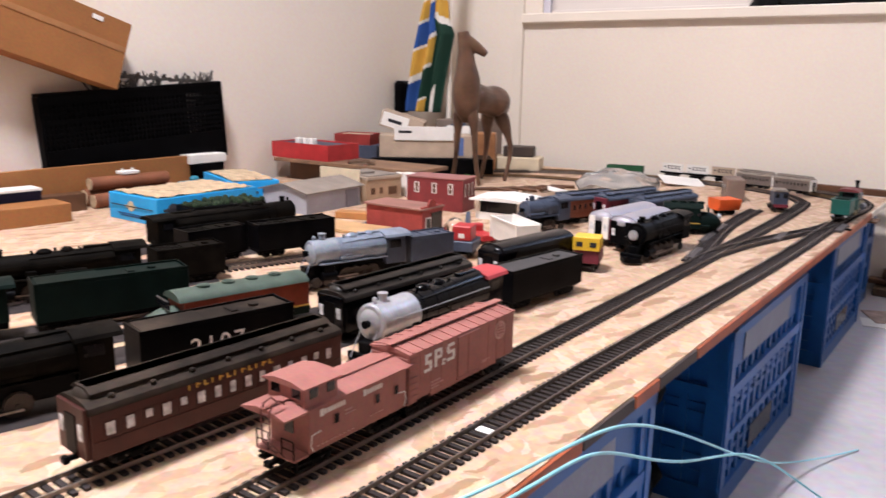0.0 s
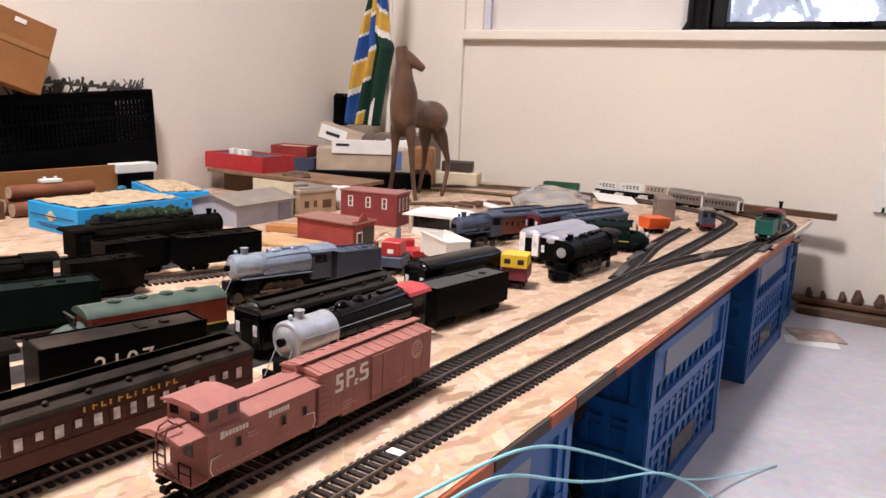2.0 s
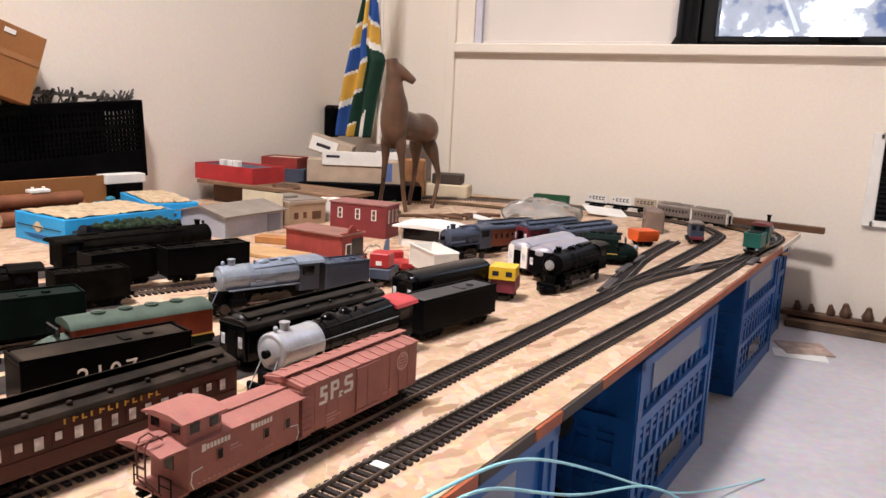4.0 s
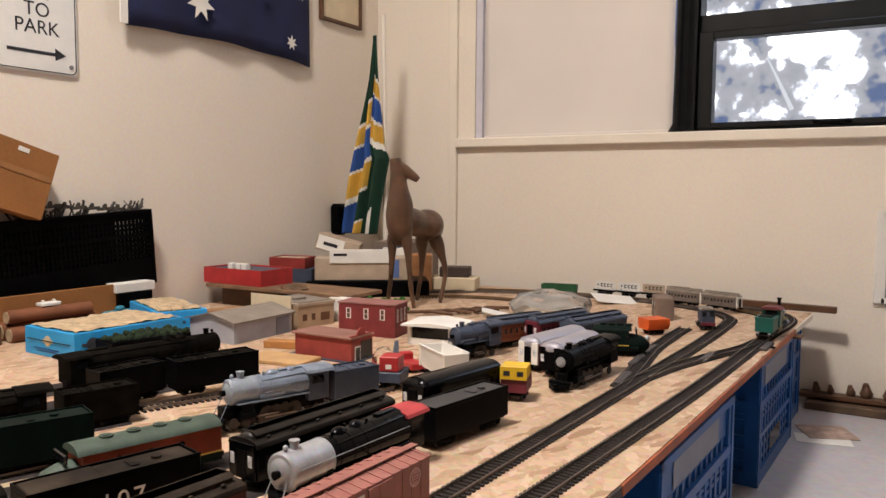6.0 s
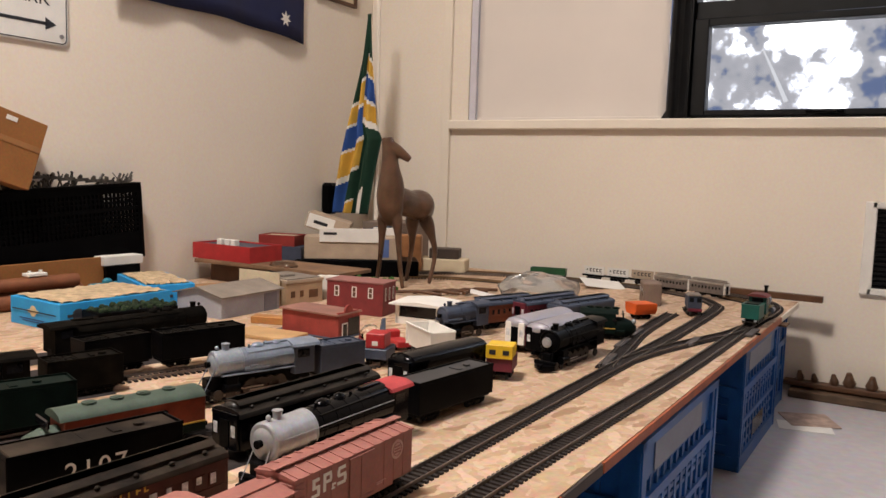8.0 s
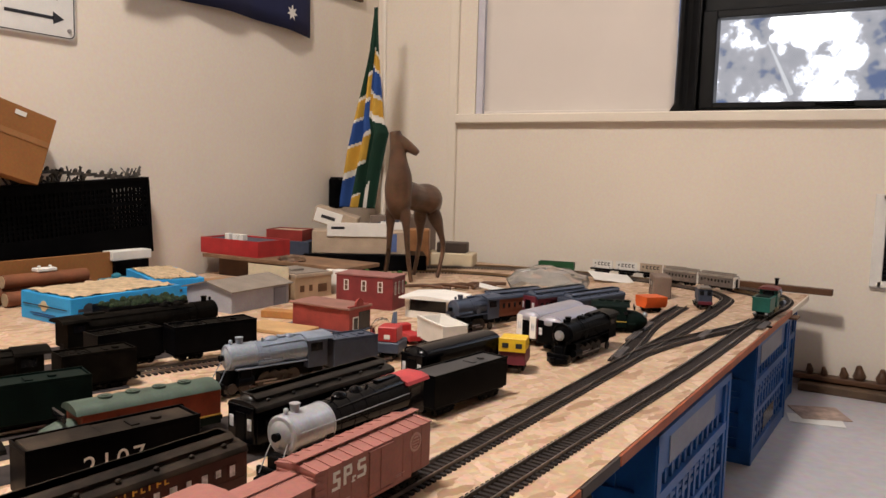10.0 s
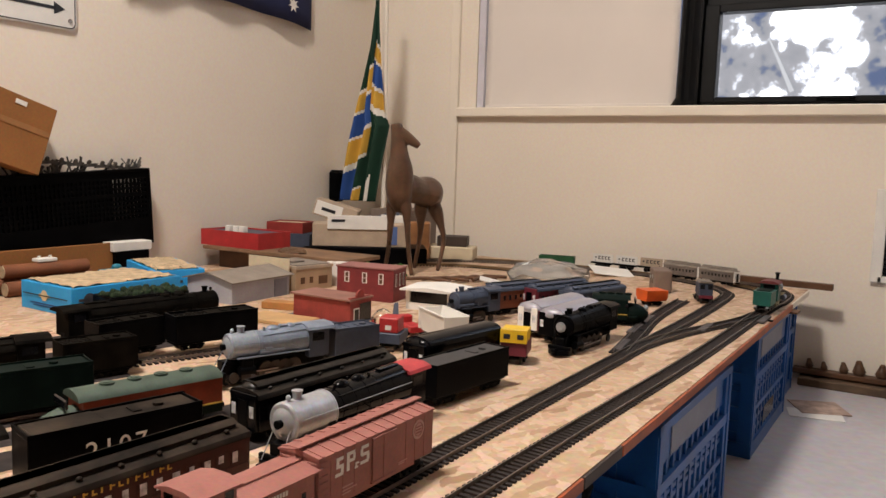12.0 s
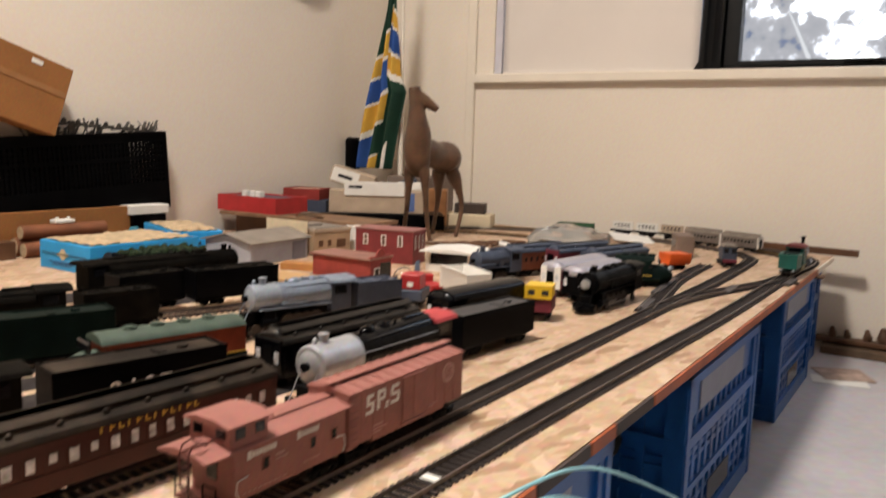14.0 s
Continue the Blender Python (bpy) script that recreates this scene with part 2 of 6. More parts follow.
# ---------------------------------------------------------------- mesh tools
class B:
    """A growing mesh with a few solid shapes."""

    def __init__(self):
        self.bm = bmesh.new()

    def box(self, x0, x1, y0, y1, z0, z1, bevel=0.0, m=None):
        t = Matrix.Translation(((x0 + x1) / 2, (y0 + y1) / 2, (z0 + z1) / 2)) @ Matrix.Diagonal((abs(x1 - x0), abs(y1 - y0), abs(z1 - z0), 1))
        got = bmesh.ops.create_cube(self.bm, size=1, matrix=t)["verts"]
        if bevel:
            edges = list({e for v in got for e in v.link_edges})
            made = bmesh.ops.bevel(self.bm, geom=edges, offset=bevel, segments=1, affect="EDGES", profile=0.5)
            got = list({v for f in made["faces"] for v in f.verts} | {v for v in got if v.is_valid})
        if m is not None:
            bmesh.ops.transform(self.bm, matrix=m, verts=got)
        return self

    def cyl(self, a, b, r, r2=None, seg=16):
        a, b = Vector(a), Vector(b)
        t = Matrix.Translation((a + b) / 2) @ (b - a).to_track_quat("Z", "Y").to_matrix().to_4x4()
        bmesh.ops.create_cone(self.bm, cap_ends=True, segments=seg, radius1=r, radius2=r if r2 is None else r2, depth=(b - a).length, matrix=t)
        return self

    def ball(self, c, rx, ry=None, rz=None, seg=14):
        t = Matrix.Translation(c) @ Matrix.Diagonal((rx, ry or rx, rz or rx, 1))
        bmesh.ops.create_uvsphere(self.bm, u_segments=seg, v_segments=max(6, seg // 2), radius=1, matrix=t)
        return self

    def prof(self, pts, y0, y1):
        """A closed outline in x and z, drawn out along y."""
        a = [self.bm.verts.new((x, y0, z)) for x, z in pts]
        b = [self.bm.verts.new((x, y1, z)) for x, z in pts]
        k = len(pts)
        self.bm.faces.new(a)
        self.bm.faces.new(list(reversed(b)))
        for i in range(k):
            self.bm.faces.new((a[i], b[i], b[(i + 1) % k], a[(i + 1) % k]))
        return self

    def plan(self, pts, z0, z1):
        """A closed outline in x and y, drawn out along z."""
        a = [self.bm.verts.new((x, y, z0)) for x, y in pts]
        b = [self.bm.verts.new((x, y, z1)) for x, y in pts]
        k = len(pts)
        self.bm.faces.new(list(reversed(a)))
        self.bm.faces.new(b)
        for i in range(k):
            self.bm.faces.new((a[i], a[(i + 1) % k], b[(i + 1) % k], b[i]))
        return self

    def tube(self, pts, r, seg=8):
        """A round bar through points; r is a radius or one radius for each point."""
        pts = [Vector(p) for p in pts]
        rs = r if isinstance(r, (list, tuple)) else [r] * len(pts)
        rings, side, last = [], None, None
        for i, p in enumerate(pts):
            d = (pts[min(i + 1, len(pts) - 1)] - pts[max(i - 1, 0)]).normalized()
            side = d.orthogonal().normalized() if side is None else (last.rotation_difference(d) @ side)
            side = (side - d * side.dot(d)).normalized()
            last, other = d, d.cross(side)
            rings.append([self.bm.verts.new(p + (side * math.cos(2 * math.pi * k / seg) + other * math.sin(2 * math.pi * k / seg)) * rs[i]) for k in range(seg)])
        for a, b in zip(rings, rings[1:]):
            for k in range(seg):
                self.bm.faces.new((a[k], a[(k + 1) % seg], b[(k + 1) % seg], b[k]))
        self.bm.faces.new(list(reversed(rings[0])))
        self.bm.faces.new(rings[-1])
        return self


def mesh_of(b, material, name="mesh", smooth=35):
    me = bpy.data.meshes.new(name)
    bmesh.ops.recalc_face_normals(b.bm, faces=b.bm.faces[:])
    b.bm.to_mesh(me)
    b.bm.free()
    me.materials.append(material)
    me.polygons.foreach_set("use_smooth", [True] * len(me.polygons))
    me.set_sharp_from_angle(angle=radians(smooth))
    return me


def part(name, b, material, parent, label="", m=None):
    """One mesh object under a thing or a part."""
    ob = new(name, b if isinstance(b, bpy.types.Mesh) else mesh_of(b, material, name))
    ob.parent = parent
    if m is not None:
        ob.matrix_local = m
    if label:
        ob["label"] = label
    return ob


def thing(name, m, label, category, group=""):
    ob = new(name)
    ob.empty_display_size = 0.02
    ob.matrix_world = m
    return tagged(ob, label, category, group)


def solid(name, b, material, label, category, m=None, group="", kind=""):
    """A thing made of a single mesh."""
    ob = new(name, mesh_of(b, material, name))
    if m is not None:
        ob.matrix_world = m
    return tagged(ob, label, category, group, kind)


def setting(name, b, material, label, category="wall", parent=None):
    ob = new(name, mesh_of(b, material, name))
    ob.parent = parent
    return tagged(ob, label, category, kind="structure")


def words(name, text, size, material, parent, m, depth=0.0002, spacing=1.0):
    cu = bpy.data.curves.new(name, "FONT")
    cu.body, cu.size, cu.extrude, cu.align_x, cu.align_y, cu.space_character = text, size, depth, "CENTER", "CENTER", spacing
    cu.materials.append(material)
    ob = new(name, cu)
    ob.parent = parent
    ob.matrix_local = m
    return ob


# The table's own plan: u across from its front edge, v along it, both in metres.
TURN, EDGE_X = 2.0, 0.1605


def at(u, v, z=0.0, turn=0.0):
    return pose(EDGE_X, 0, 0, 0, 0, -TURN) @ pose(u, v, z, 0, 0, turn)


RAIL = 0.0052   # rail top over the board


# ---------------------------------------------------------------- room
XL, XR, YB, YW = -1.0, 4.2, -3.6, 2.25
WX0, WX1, WZ0, WZ1 = -0.668, 0.86, 0.406, 1.30      # the opening of the window
setting("floor", B().box(XL - 0.12, XR + 0.12, YB - 0.12, YW + 0.12, FLOOR - 0.1, FLOOR), M_FLOOR, "pale worn concrete floor of the room", "floor")
setting("ceiling", B().box(XL - 0.12, XR + 0.12, YB - 0.12, YW + 0.12, CEILING, CEILING + 0.08), M_CEIL, "plain white ceiling of the room", "ceiling")
setting("wall_west", B().box(XL - 0.12, XL, YB - 0.12, YW + 0.12, FLOOR, CEILING), M_WALL, "plain cream painted wall with sign and flag", "wall")
setting("wall_east", B().box(XR, XR + 0.12, YB - 0.12, YW + 0.12, FLOOR, CEILING), M_WALL, "plain cream painted wall", "wall")
setting("wall_south", B().box(XL, XR, YB - 0.12, YB, FLOOR, CEILING), M_WALL, "plain cream painted wall", "wall")
north = B()
north.box(XL, WX0, YW, YW + 0.14, FLOOR, CEILING).box(WX1, XR, YW, YW + 0.14, FLOOR, CEILING)
north.box(WX0, WX1, YW, YW + 0.14, FLOOR, WZ0).box(WX0, WX1, YW, YW + 0.14, WZ1, CEILING)
setting("wall_north", north, M_WALL, "cream painted wall with a window in it", "wall")
setting("trim_corner", B().box(XL, -0.748, YW - 0.004, YW, FLOOR, CEILING), M_WALL, "shallow flat pilaster of cream plaster", "trim")
setting("trim_jamb", B().box(-0.748, -0.721, YW - 0.012, YW, FLOOR, CEILING, 0.002), M_TRIM, "upright cream wooden trim strip", "trim")
setting("trim_sill", B().box(-0.721, XR, YW - 0.022, YW, 0.382, WZ0 + 0.002, 0.003), M_TRIM, "long cream wooden window ledge trim", "trim")

# the window: dark metal frame with a lower and an upper sash
win = tagged(new("window_1"), "dark metal framed window with two sashes onto trees", "window", kind="structure")
win.matrix_world = pose(0, YW + 0.03, 0)
part("window_frame", B().box(-0.668, -0.640, 0, 0.06, WZ0, WZ1).box(-0.112, -0.06, 0, 0.06, WZ0, WZ1).box(0.80, 0.86, 0, 0.06, WZ0, WZ1)
     .box(-0.06, 0.80, 0, 0.06, WZ0, WZ0 + 0.010).box(-0.06, 0.80, 0, 0.06, 0.648, 0.690).box(-0.06, 0.80, 0, 0.06, WZ1 - 0.03, WZ1)
     .box(-0.640, -0.112, 0, 0.06, WZ0, WZ0 + 0.012).box(-0.640, -0.112, 0, 0.06, WZ1 - 0.03, WZ1), M_FRAME, win)
sash = part("sash", B().box(-0.06, -0.026, -0.012, 0.03, 0.417, 0.648, 0.002).box(0.74, 0.80, -0.012, 0.03, 0.417, 0.648, 0.002)
            .box(-0.026, 0.74, -0.012, 0.03, 0.417, 0.430, 0.002).box(-0.026, 0.74, -0.012, 0.03, 0.630, 0.648, 0.002), M_FRAME, win)
for z0, z1 in ((0.430, 0.630), (0.690, WZ1 - 0.03)):
    p = part("pane", B().box(-0.04, 0.78, 0.008, 0.012, z0, z1), M_GLASS, win)
    p.visible_shadow = False
part("pane", B().box(-0.640, -0.112, 0.03, 0.034, WZ0 + 0.012, WZ1 - 0.03), M_GLASS, win).visible_shadow = False
part("handle", B().box(0.20, 0.28, -0.03, -0.012, 0.419, 0.427, 0.002).cyl((0.215, -0.03, 0.423), (0.265, -0.036, 0.423), 0.004, seg=8), M_BLACK, win, "black sash lever")
part("latch", B().ball((-0.086, -0.004, 0.475), 0.011, 0.006, 0.014), M_BLACKGL, win)

blind = thing("roller_blind", pose(0, YW + 0.012, 0), "pale mauve roller blind drawn down over a window", "blind")
b = B()
prev = None
for i in range(25):
    x = -0.645 + 0.528 * i / 24
    y = 0.0
    row = [b.bm.verts.new((x + (0.012 if i == 0 and z > 0.8 else 0), y, z)) for z in (WZ0 + 0.003, WZ0 + 0.008, 0.75, 1.0, 1.26)]
    if prev:
        for k in range(4):
            b.bm.faces.new((prev[k], row[k], row[k + 1], prev[k + 1]))
    prev = row
cloth = part("fabric", b, M_BLIND, blind)
cloth.modifiers.new("thickness", "SOLIDIFY").thickness = 0.0015
part("roller", B().cyl((-0.645, 0, 1.272), (-0.115, 0, 1.272), 0.016), M_TRIM, blind)
part("hem_bar", B().box(-0.643, -0.12, -0.0026, 0.0026, WZ0 + 0.0025, WZ0 + 0.010, 0.001), M_BLIND, blind)
drape = B()
prev = None
for i in range(9):
    x = -0.116 + 0.052 * i / 8
    row = [drape.bm.verts.new((x + 0.010 * (z - 0.41) - (0.012 if z < 0.43 and i == 0 else 0), 0.004 * math.cos(i * 1.9), z)) for z in (WZ0 + 0.003, 0.43, 0.55, 0.8, 1.28)]
    if prev:
        for k in range(4):
            drape.bm.faces.new((prev[k], row[k], row[k + 1], prev[k + 1]))
    prev = row
dr = solid("dark_curtain", drape, M_FRAME, "narrow black cloth curtain beside the window", "curtain", pose(0, YW + 0.005, 0))
dr.modifiers.new("thickness", "SOLIDIFY").thickness = 0.002

part("jamb_strip", B().box(-0.6675, -0.647, -0.026, -0.002, WZ0 + 0.002, WZ1, 0.001), mat("pale_lilac_jamb", (0.62, 0.60, 0.66), 0.4, var=0.06), win, "pale lilac strip beside the blind")
# bright sky and leaves far outside
sky_m = bpy.data.materials.new("bright_trees_outside")
sky_m.use_nodes = True
nt = sky_m.node_tree
nt.nodes.clear()
out, em = nt.nodes.new("ShaderNodeOutputMaterial"), nt.nodes.new("ShaderNodeEmission")
tc, n1, n2 = nt.nodes.new("ShaderNodeTexCoord"), nt.nodes.new("ShaderNodeTexNoise"), nt.nodes.new("ShaderNodeTexNoise")
n1.inputs["Scale"].default_value, n1.inputs["Detail"].default_value, n1.inputs["Roughness"].default_value = 5.2, 9, 0.60
n2.inputs["Scale"].default_value, n2.inputs["Detail"].default_value = 2.6, 3
ad, rp = nt.nodes.new("ShaderNodeMath"), nt.nodes.new("ShaderNodeValToRGB")
ad.operation = "ADD"
gap, gmap, ad2 = nt.nodes.new("ShaderNodeTexGradient"), nt.nodes.new("ShaderNodeMapping"), nt.nodes.new("ShaderNodeMath")
gap.gradient_type, gmap.vector_type = "SPHERICAL", "TEXTURE"
gmap.inputs["Location"].default_value, gmap.inputs["Scale"].default_value = (-0.30, 7.0, 1.08), (0.42, 1.0, 0.66)
ad2.operation, ad2.inputs[1].default_value = "MULTIPLY_ADD", 0.26
nt.links.new(tc.outputs["Object"], gmap.inputs["Vector"])
nt.links.new(gmap.outputs["Vector"], gap.inputs["Vector"])
nt.links.new(gap.outputs["Fac"], ad2.inputs[0])
nt.links.new(ad.outputs[0], ad2.inputs[2])
half = nt.nodes.new("ShaderNodeMath")
half.operation, half.inputs[1].default_value = "MULTIPLY", 0.5
nt.links.new(ad2.outputs[0], half.inputs[0])
e = rp.color_ramp.elements
e[0].position, e[1].position = 0.40, 0.60
e[0].color, e[1].color = (0.040, 0.055, 0.100, 1), (1.0, 1.0, 1.0, 1)
e.new(0.44).color = (0.080, 0.090, 0.120, 1)
e.new(0.462).color = (0.130, 0.132, 0.145, 1)
e.new(0.54).color = (0.155, 0.155, 0.168, 1)
e.new(0.57).color = (0.32, 0.33, 0.36, 1)
for a, c in ((tc.outputs["Object"], n1.inputs["Vector"]), (tc.outputs["Object"], n2.inputs["Vector"]), (n1.outputs["Fac"], ad.inputs[0]), (n2.outputs["Fac"], ad.inputs[1]),
             (half.outputs[0], rp.inputs["Fac"]), (rp.outputs["Color"], em.inputs["Color"]), (em.outputs[0], out.inputs["Surface"])):
    nt.links.new(a, c)
em.inputs["Strength"].default_value = 3.2
# the branch glows by itself in place of daylight falling on it
branch_m = bpy.data.materials.new("glowing_branch_outside")
branch_m.use_nodes = True
bn = branch_m.node_tree
bn.nodes.clear()
b_out, b_em = bn.nodes.new("ShaderNodeOutputMaterial"), bn.nodes.new("ShaderNodeEmission")
b_em.inputs["Color"].default_value, b_em.inputs["Strength"].default_value = (0.80, 0.81, 0.85, 1), 0.95
bn.links.new(b_em.outputs[0], b_out.inputs["Surface"])
setting("backdrop_branch", B().tube([(-0.615, 6.95, 1.31), (-0.55, 6.95, 1.18), (-0.42, 6.95, 0.90)], [0.006, 0.011, 0.018], 6), branch_m, "pale branch outside the window, its daylight put in as glow", "branch")
setting("backdrop", B().box(-5, 7, 7.0, 7.05, -2, 6), sky_m, "bright daylight and hazy tree leaves outside", "backdrop")
# wall heater grille
heater = thing("wall_heater", pose(0.337, YW, 0.020) @ Matrix.Diagonal((1, 1, 1.07, 1)), "white framed wall heater with black grille", "heater")
part("frame", B().box(0, 0.024, -0.012, 0, 0, 0.192, 0.002).box(0.246, 0.26, -0.012, 0, 0, 0.192, 0.002).box(0.014, 0.246, -0.012, 0, 0, 0.014, 0.002).box(0.014, 0.246, -0.012, 0, 0.178, 0.192, 0.002), M_PAPER, heater)
part("backing", B().box(0.014, 0.246, -0.003, -0.001, 0.014, 0.178), M_DKGLASS, heater)
for i in range(16):
    part("slat", B().box(0.014, 0.246, -0.010, -0.004, 0.018 + i * 0.010, 0.0225 + i * 0.010), M_BLACK, heater)

# ceiling lamp over the table
lamp = thing("ceiling_lamp", pose(LAMP_X, LAMP_Y, CEILING), "round white ceiling lamp above the layout", "lamp")
part("base_plate", B().cyl((0, 0, -0.03), (0, 0, 0), 0.16, seg=32), M_TRIM, lamp)

# lumber and cones along the foot of the wall
M_DARKPLANK = mat("dusty_dark_lumber", (0.12, 0.075, 0.045), 0.7, var=0.35, scale=20)
solid("lumber_strip", B().box(0.215, 1.1, -0.055, 0, 0, 0.018, 0.002), M_DARKPLANK, "dusty brown board lying along the wall", "board", pose(0, YW - 0.004, FLOOR, 0, 0, -0.5))
solid("lumber_strip", B().box(0.20, 1.0, -0.03, 0, 0, 0.012, 0.002), M_WOODDK, "narrow dark board lying on another board", "board", pose(0, YW - 0.006, FLOOR + 0.022, 0, 0, -0.5))
for x, r in ((0.305, 0.015), (0.335, 0.020), (0.378, 0.019), (0.415, 0.013), (0.265, 0.012), (0.235, 0.014)):
    b = B()
    for k in range(7):
        f = k / 6
        b.cyl((0, 0, r * 2 * f * 0.9), (0, 0, r * 2 * f * 0.9 + r * 0.42), r * (1.0 - 0.75 * abs(f - 0.35)), r * 0.35, seg=9)
    solid("pine_cone", b, M_WOODDK, "dark brown pine cone on the wall board", "pine cone", pose(x, YW - 0.024, FLOOR + 0.034, 8, 5, x * 900) @ Matrix.Diagonal((0.74, 0.74, 0.74, 1)), "pine cones on the board")
for k, x in enumerate((0.428, 0.446, 0.464, 0.49, 0.51)):
    solid("pine_cone", B().cyl((0, 0, 0), (0, 0, 0.020 - 0.002 * k), 0.008, 0.002, seg=7), M_WOODDK, "small dark cone on the wall board", "pine cone", pose(x, YW - 0.024, FLOOR + 0.034), "pine cones on the board")
solid("paper_scrap", B().box(-0.04, 0.055, -0.05, 0.04, 0, 0.002), mat("faded_print_paper", (0.42, 0.30, 0.24), 0.7, var=0.4, scale=40), "creased printed paper sheet on the floor", "paper", pose(0.265, 2.02, FLOOR + 0.001, 0, 0, 24))
solid("paper_scrap", B().box(-0.05, 0.05, -0.03, 0.03, 0, 0.0015), M_PAPER, "white paper sheet lying on the floor", "paper", pose(0.272, 1.965, FLOOR + 0.0005, 0, 0, 12))

# ---------------------------------------------------------------- table
table = thing("layout_table", at(0, 0), "large strand board table top on plastic crates", "table")
part("board", B().box(-1.19, -0.0105, -0.25, 1.93, -0.012, 0.0), M_OSB, table)
part("board", B().box(-1.165, -0.012, 1.932, 2.165, -0.012, 0.0), M_OSB, table)
for v0, v1, m_ in ((0.966, 1.925, M_EDGE), (0.875, 0.963, M_EDGE_DARK), (0.824, 0.872, M_EDGE), (0.735, 0.821, M_EDGE_DARK), (0.56, 0.732, M_EDGE), (-0.25, 0.557, M_EDGE_DARK)):
    part("edge_strip", B().box(-0.0105, -0.0075, v0, v1, -0.0115, -0.0008, 0.0004), m_, table)
part("edge_strip", B().box(-0.012, -0.009, 1.934, 2.16, -0.012, -0.001), M_TRIM, table)
part("edge_strip", B().box(-0.0155, 0.004, 1.905, 1.945, -0.016, -0.0125), M_WOODDK, table)

strip = solid("wood_strip", B().box(-0.24, 0.035, -0.009, 0.009, 0, 0.014, 0.001), M_WOODDK, "brown wooden strip lying across the table end", "board", at(-0.0, 2.182, 0.0005, -1.5))


# ---------------------------------------------------------------- crates
def milk_crate(m, label, sx=0.33, sy=0.33, h=0.208, material=None, group="blue crates under the table", plate=True):
    material = material or M_BLUE
    c = thing("plastic_crate", m, label, "crate", group)
    part("base", B().box(0.004, sx - 0.004, 0.004, sy - 0.004, 0.004, 0.010), material, c)
    for name, a in (("side_panel", 0), ("side_panel", 1), ("end_panel", 2), ("end_panel", 3)):
        b = B()
        length = sy if a < 2 else sx
        def bar(s0, s1, z0, z1, d0, d1):
            if a == 0:
                b.box(sx - d1, sx - d0, s0, s1, z0, z1)
            elif a == 1:
                b.box(d0, d1, s0, s1, z0, z1)
            elif a == 2:
                b.box(s0, s1, d0, d1, z0, z1)
            else:
                b.box(s0, s1, sy - d1, sy - d0, z0, z1)
        bar(0, length, h - 0.052, h - 0.004, 0.006, 0.010)
        bar(0, length, h - 0.010, h, 0.0, 0.012)
        bar(0, length, h * 0.62, h * 0.68, 0.001, 0.010)
        bar(0, length, h * 0.36, h * 0.40, 0.003, 0.010)
        bar(0, length, 0.0, 0.024, 0.001, 0.010)
        for e0 in (0.0, length - 0.024):
            bar(e0, e0 + 0.024, 0.0, h - 0.004, 0.002, 0.012)
        k = 11
        for i in range(1, k):
            s = 0.024 + (length - 0.048) * i / k
            bar(s - 0.0045, s + 0.0045, 0.02, h * 0.36, 0.005, 0.010)
            bar(s - 0.0045, s + 0.0045, h * 0.40, h * 0.62, 0.005, 0.010)
            bar(s - 0.0030, s + 0.0030, h * 0.68, h - 0.05, 0.005, 0.010)
        for z in (h * 0.12 + 0.012, h * 0.24 + 0.006, h * 0.51, h * 0.56):
            bar(0.02, length - 0.02, z - 0.003, z + 0.003, 0.006, 0.010)
        bar(0.02, length - 0.02, 0.02, h - 0.05, 0.0085, 0.0105)
        part(name, b, material, c)
    if plate:
        part("label_plate", B().box(sx - 0.0055, sx - 0.0045, 0.06, sy - 0.07, h - 0.048, h - 0.014), M_LABEL, c, "grey blank label plate")
    part("handle_hole", B().box(sx - 0.0045, sx - 0.004, sy * 0.36, sy * 0.66, 0.030, 0.060, 0.0003), M_DKGLASS, c, "dark hand opening")
    return c


for k, (v, du, tag) in enumerate(((1.075, -0.006, "blue slatted plastic milk crate under the table edge"), (1.630, -0.014, "dark blue plastic milk crate under the table"),
                                  (2.0, -0.03, "dark blue plastic milk crate near the wall"), (0.545, -0.010, "blue plastic milk crate with label under the table"), (0.02, -0.01, "blue plastic milk crate under the table"))):
    milk_crate(at(-0.33 + du, v, FLOOR), tag, sy=0.33 if k != 2 else 0.16)
for v in (1.0, 1.5):
    milk_crate(at(-1.12, v, FLOOR), "blue plastic milk crate deep under the table", plate=False)

bag_m = B()
rr = random.Random(31)
for k in range(26):
    bag_m.ball((rr.uniform(-0.10, 0.0), rr.uniform(-0.055, 0.055), 0.02 + rr.uniform(0.0, 0.125)), rr.uniform(0.022, 0.036), rr.uniform(0.022, 0.034), rr.uniform(0.016, 0.03), seg=10)
solid("black_bag", bag_m, M_BLACKPL, "crumpled black bag stuffed between two crates", "bag", at(-0.065, 0.985, FLOOR + 0.012))
jar = thing("glass_jar", at(-0.072, 0.985, FLOOR + 0.148), "dim olive jar lying in the gap between crates", "jar")
part("jar", B().cyl((0, -0.03, 0.026), (0, 0.03, 0.026), 0.020, seg=18).cyl((0, -0.036, 0.026), (0, -0.03, 0.026), 0.014, 0.020, seg=18), mat("dusty_olive_glass", (0.055, 0.06, 0.04), 0.3, var=0.3), jar)
part("lid", B().cyl((0, -0.044, 0.026), (0, -0.036, 0.026), 0.015, seg=18), M_BLACK, jar)

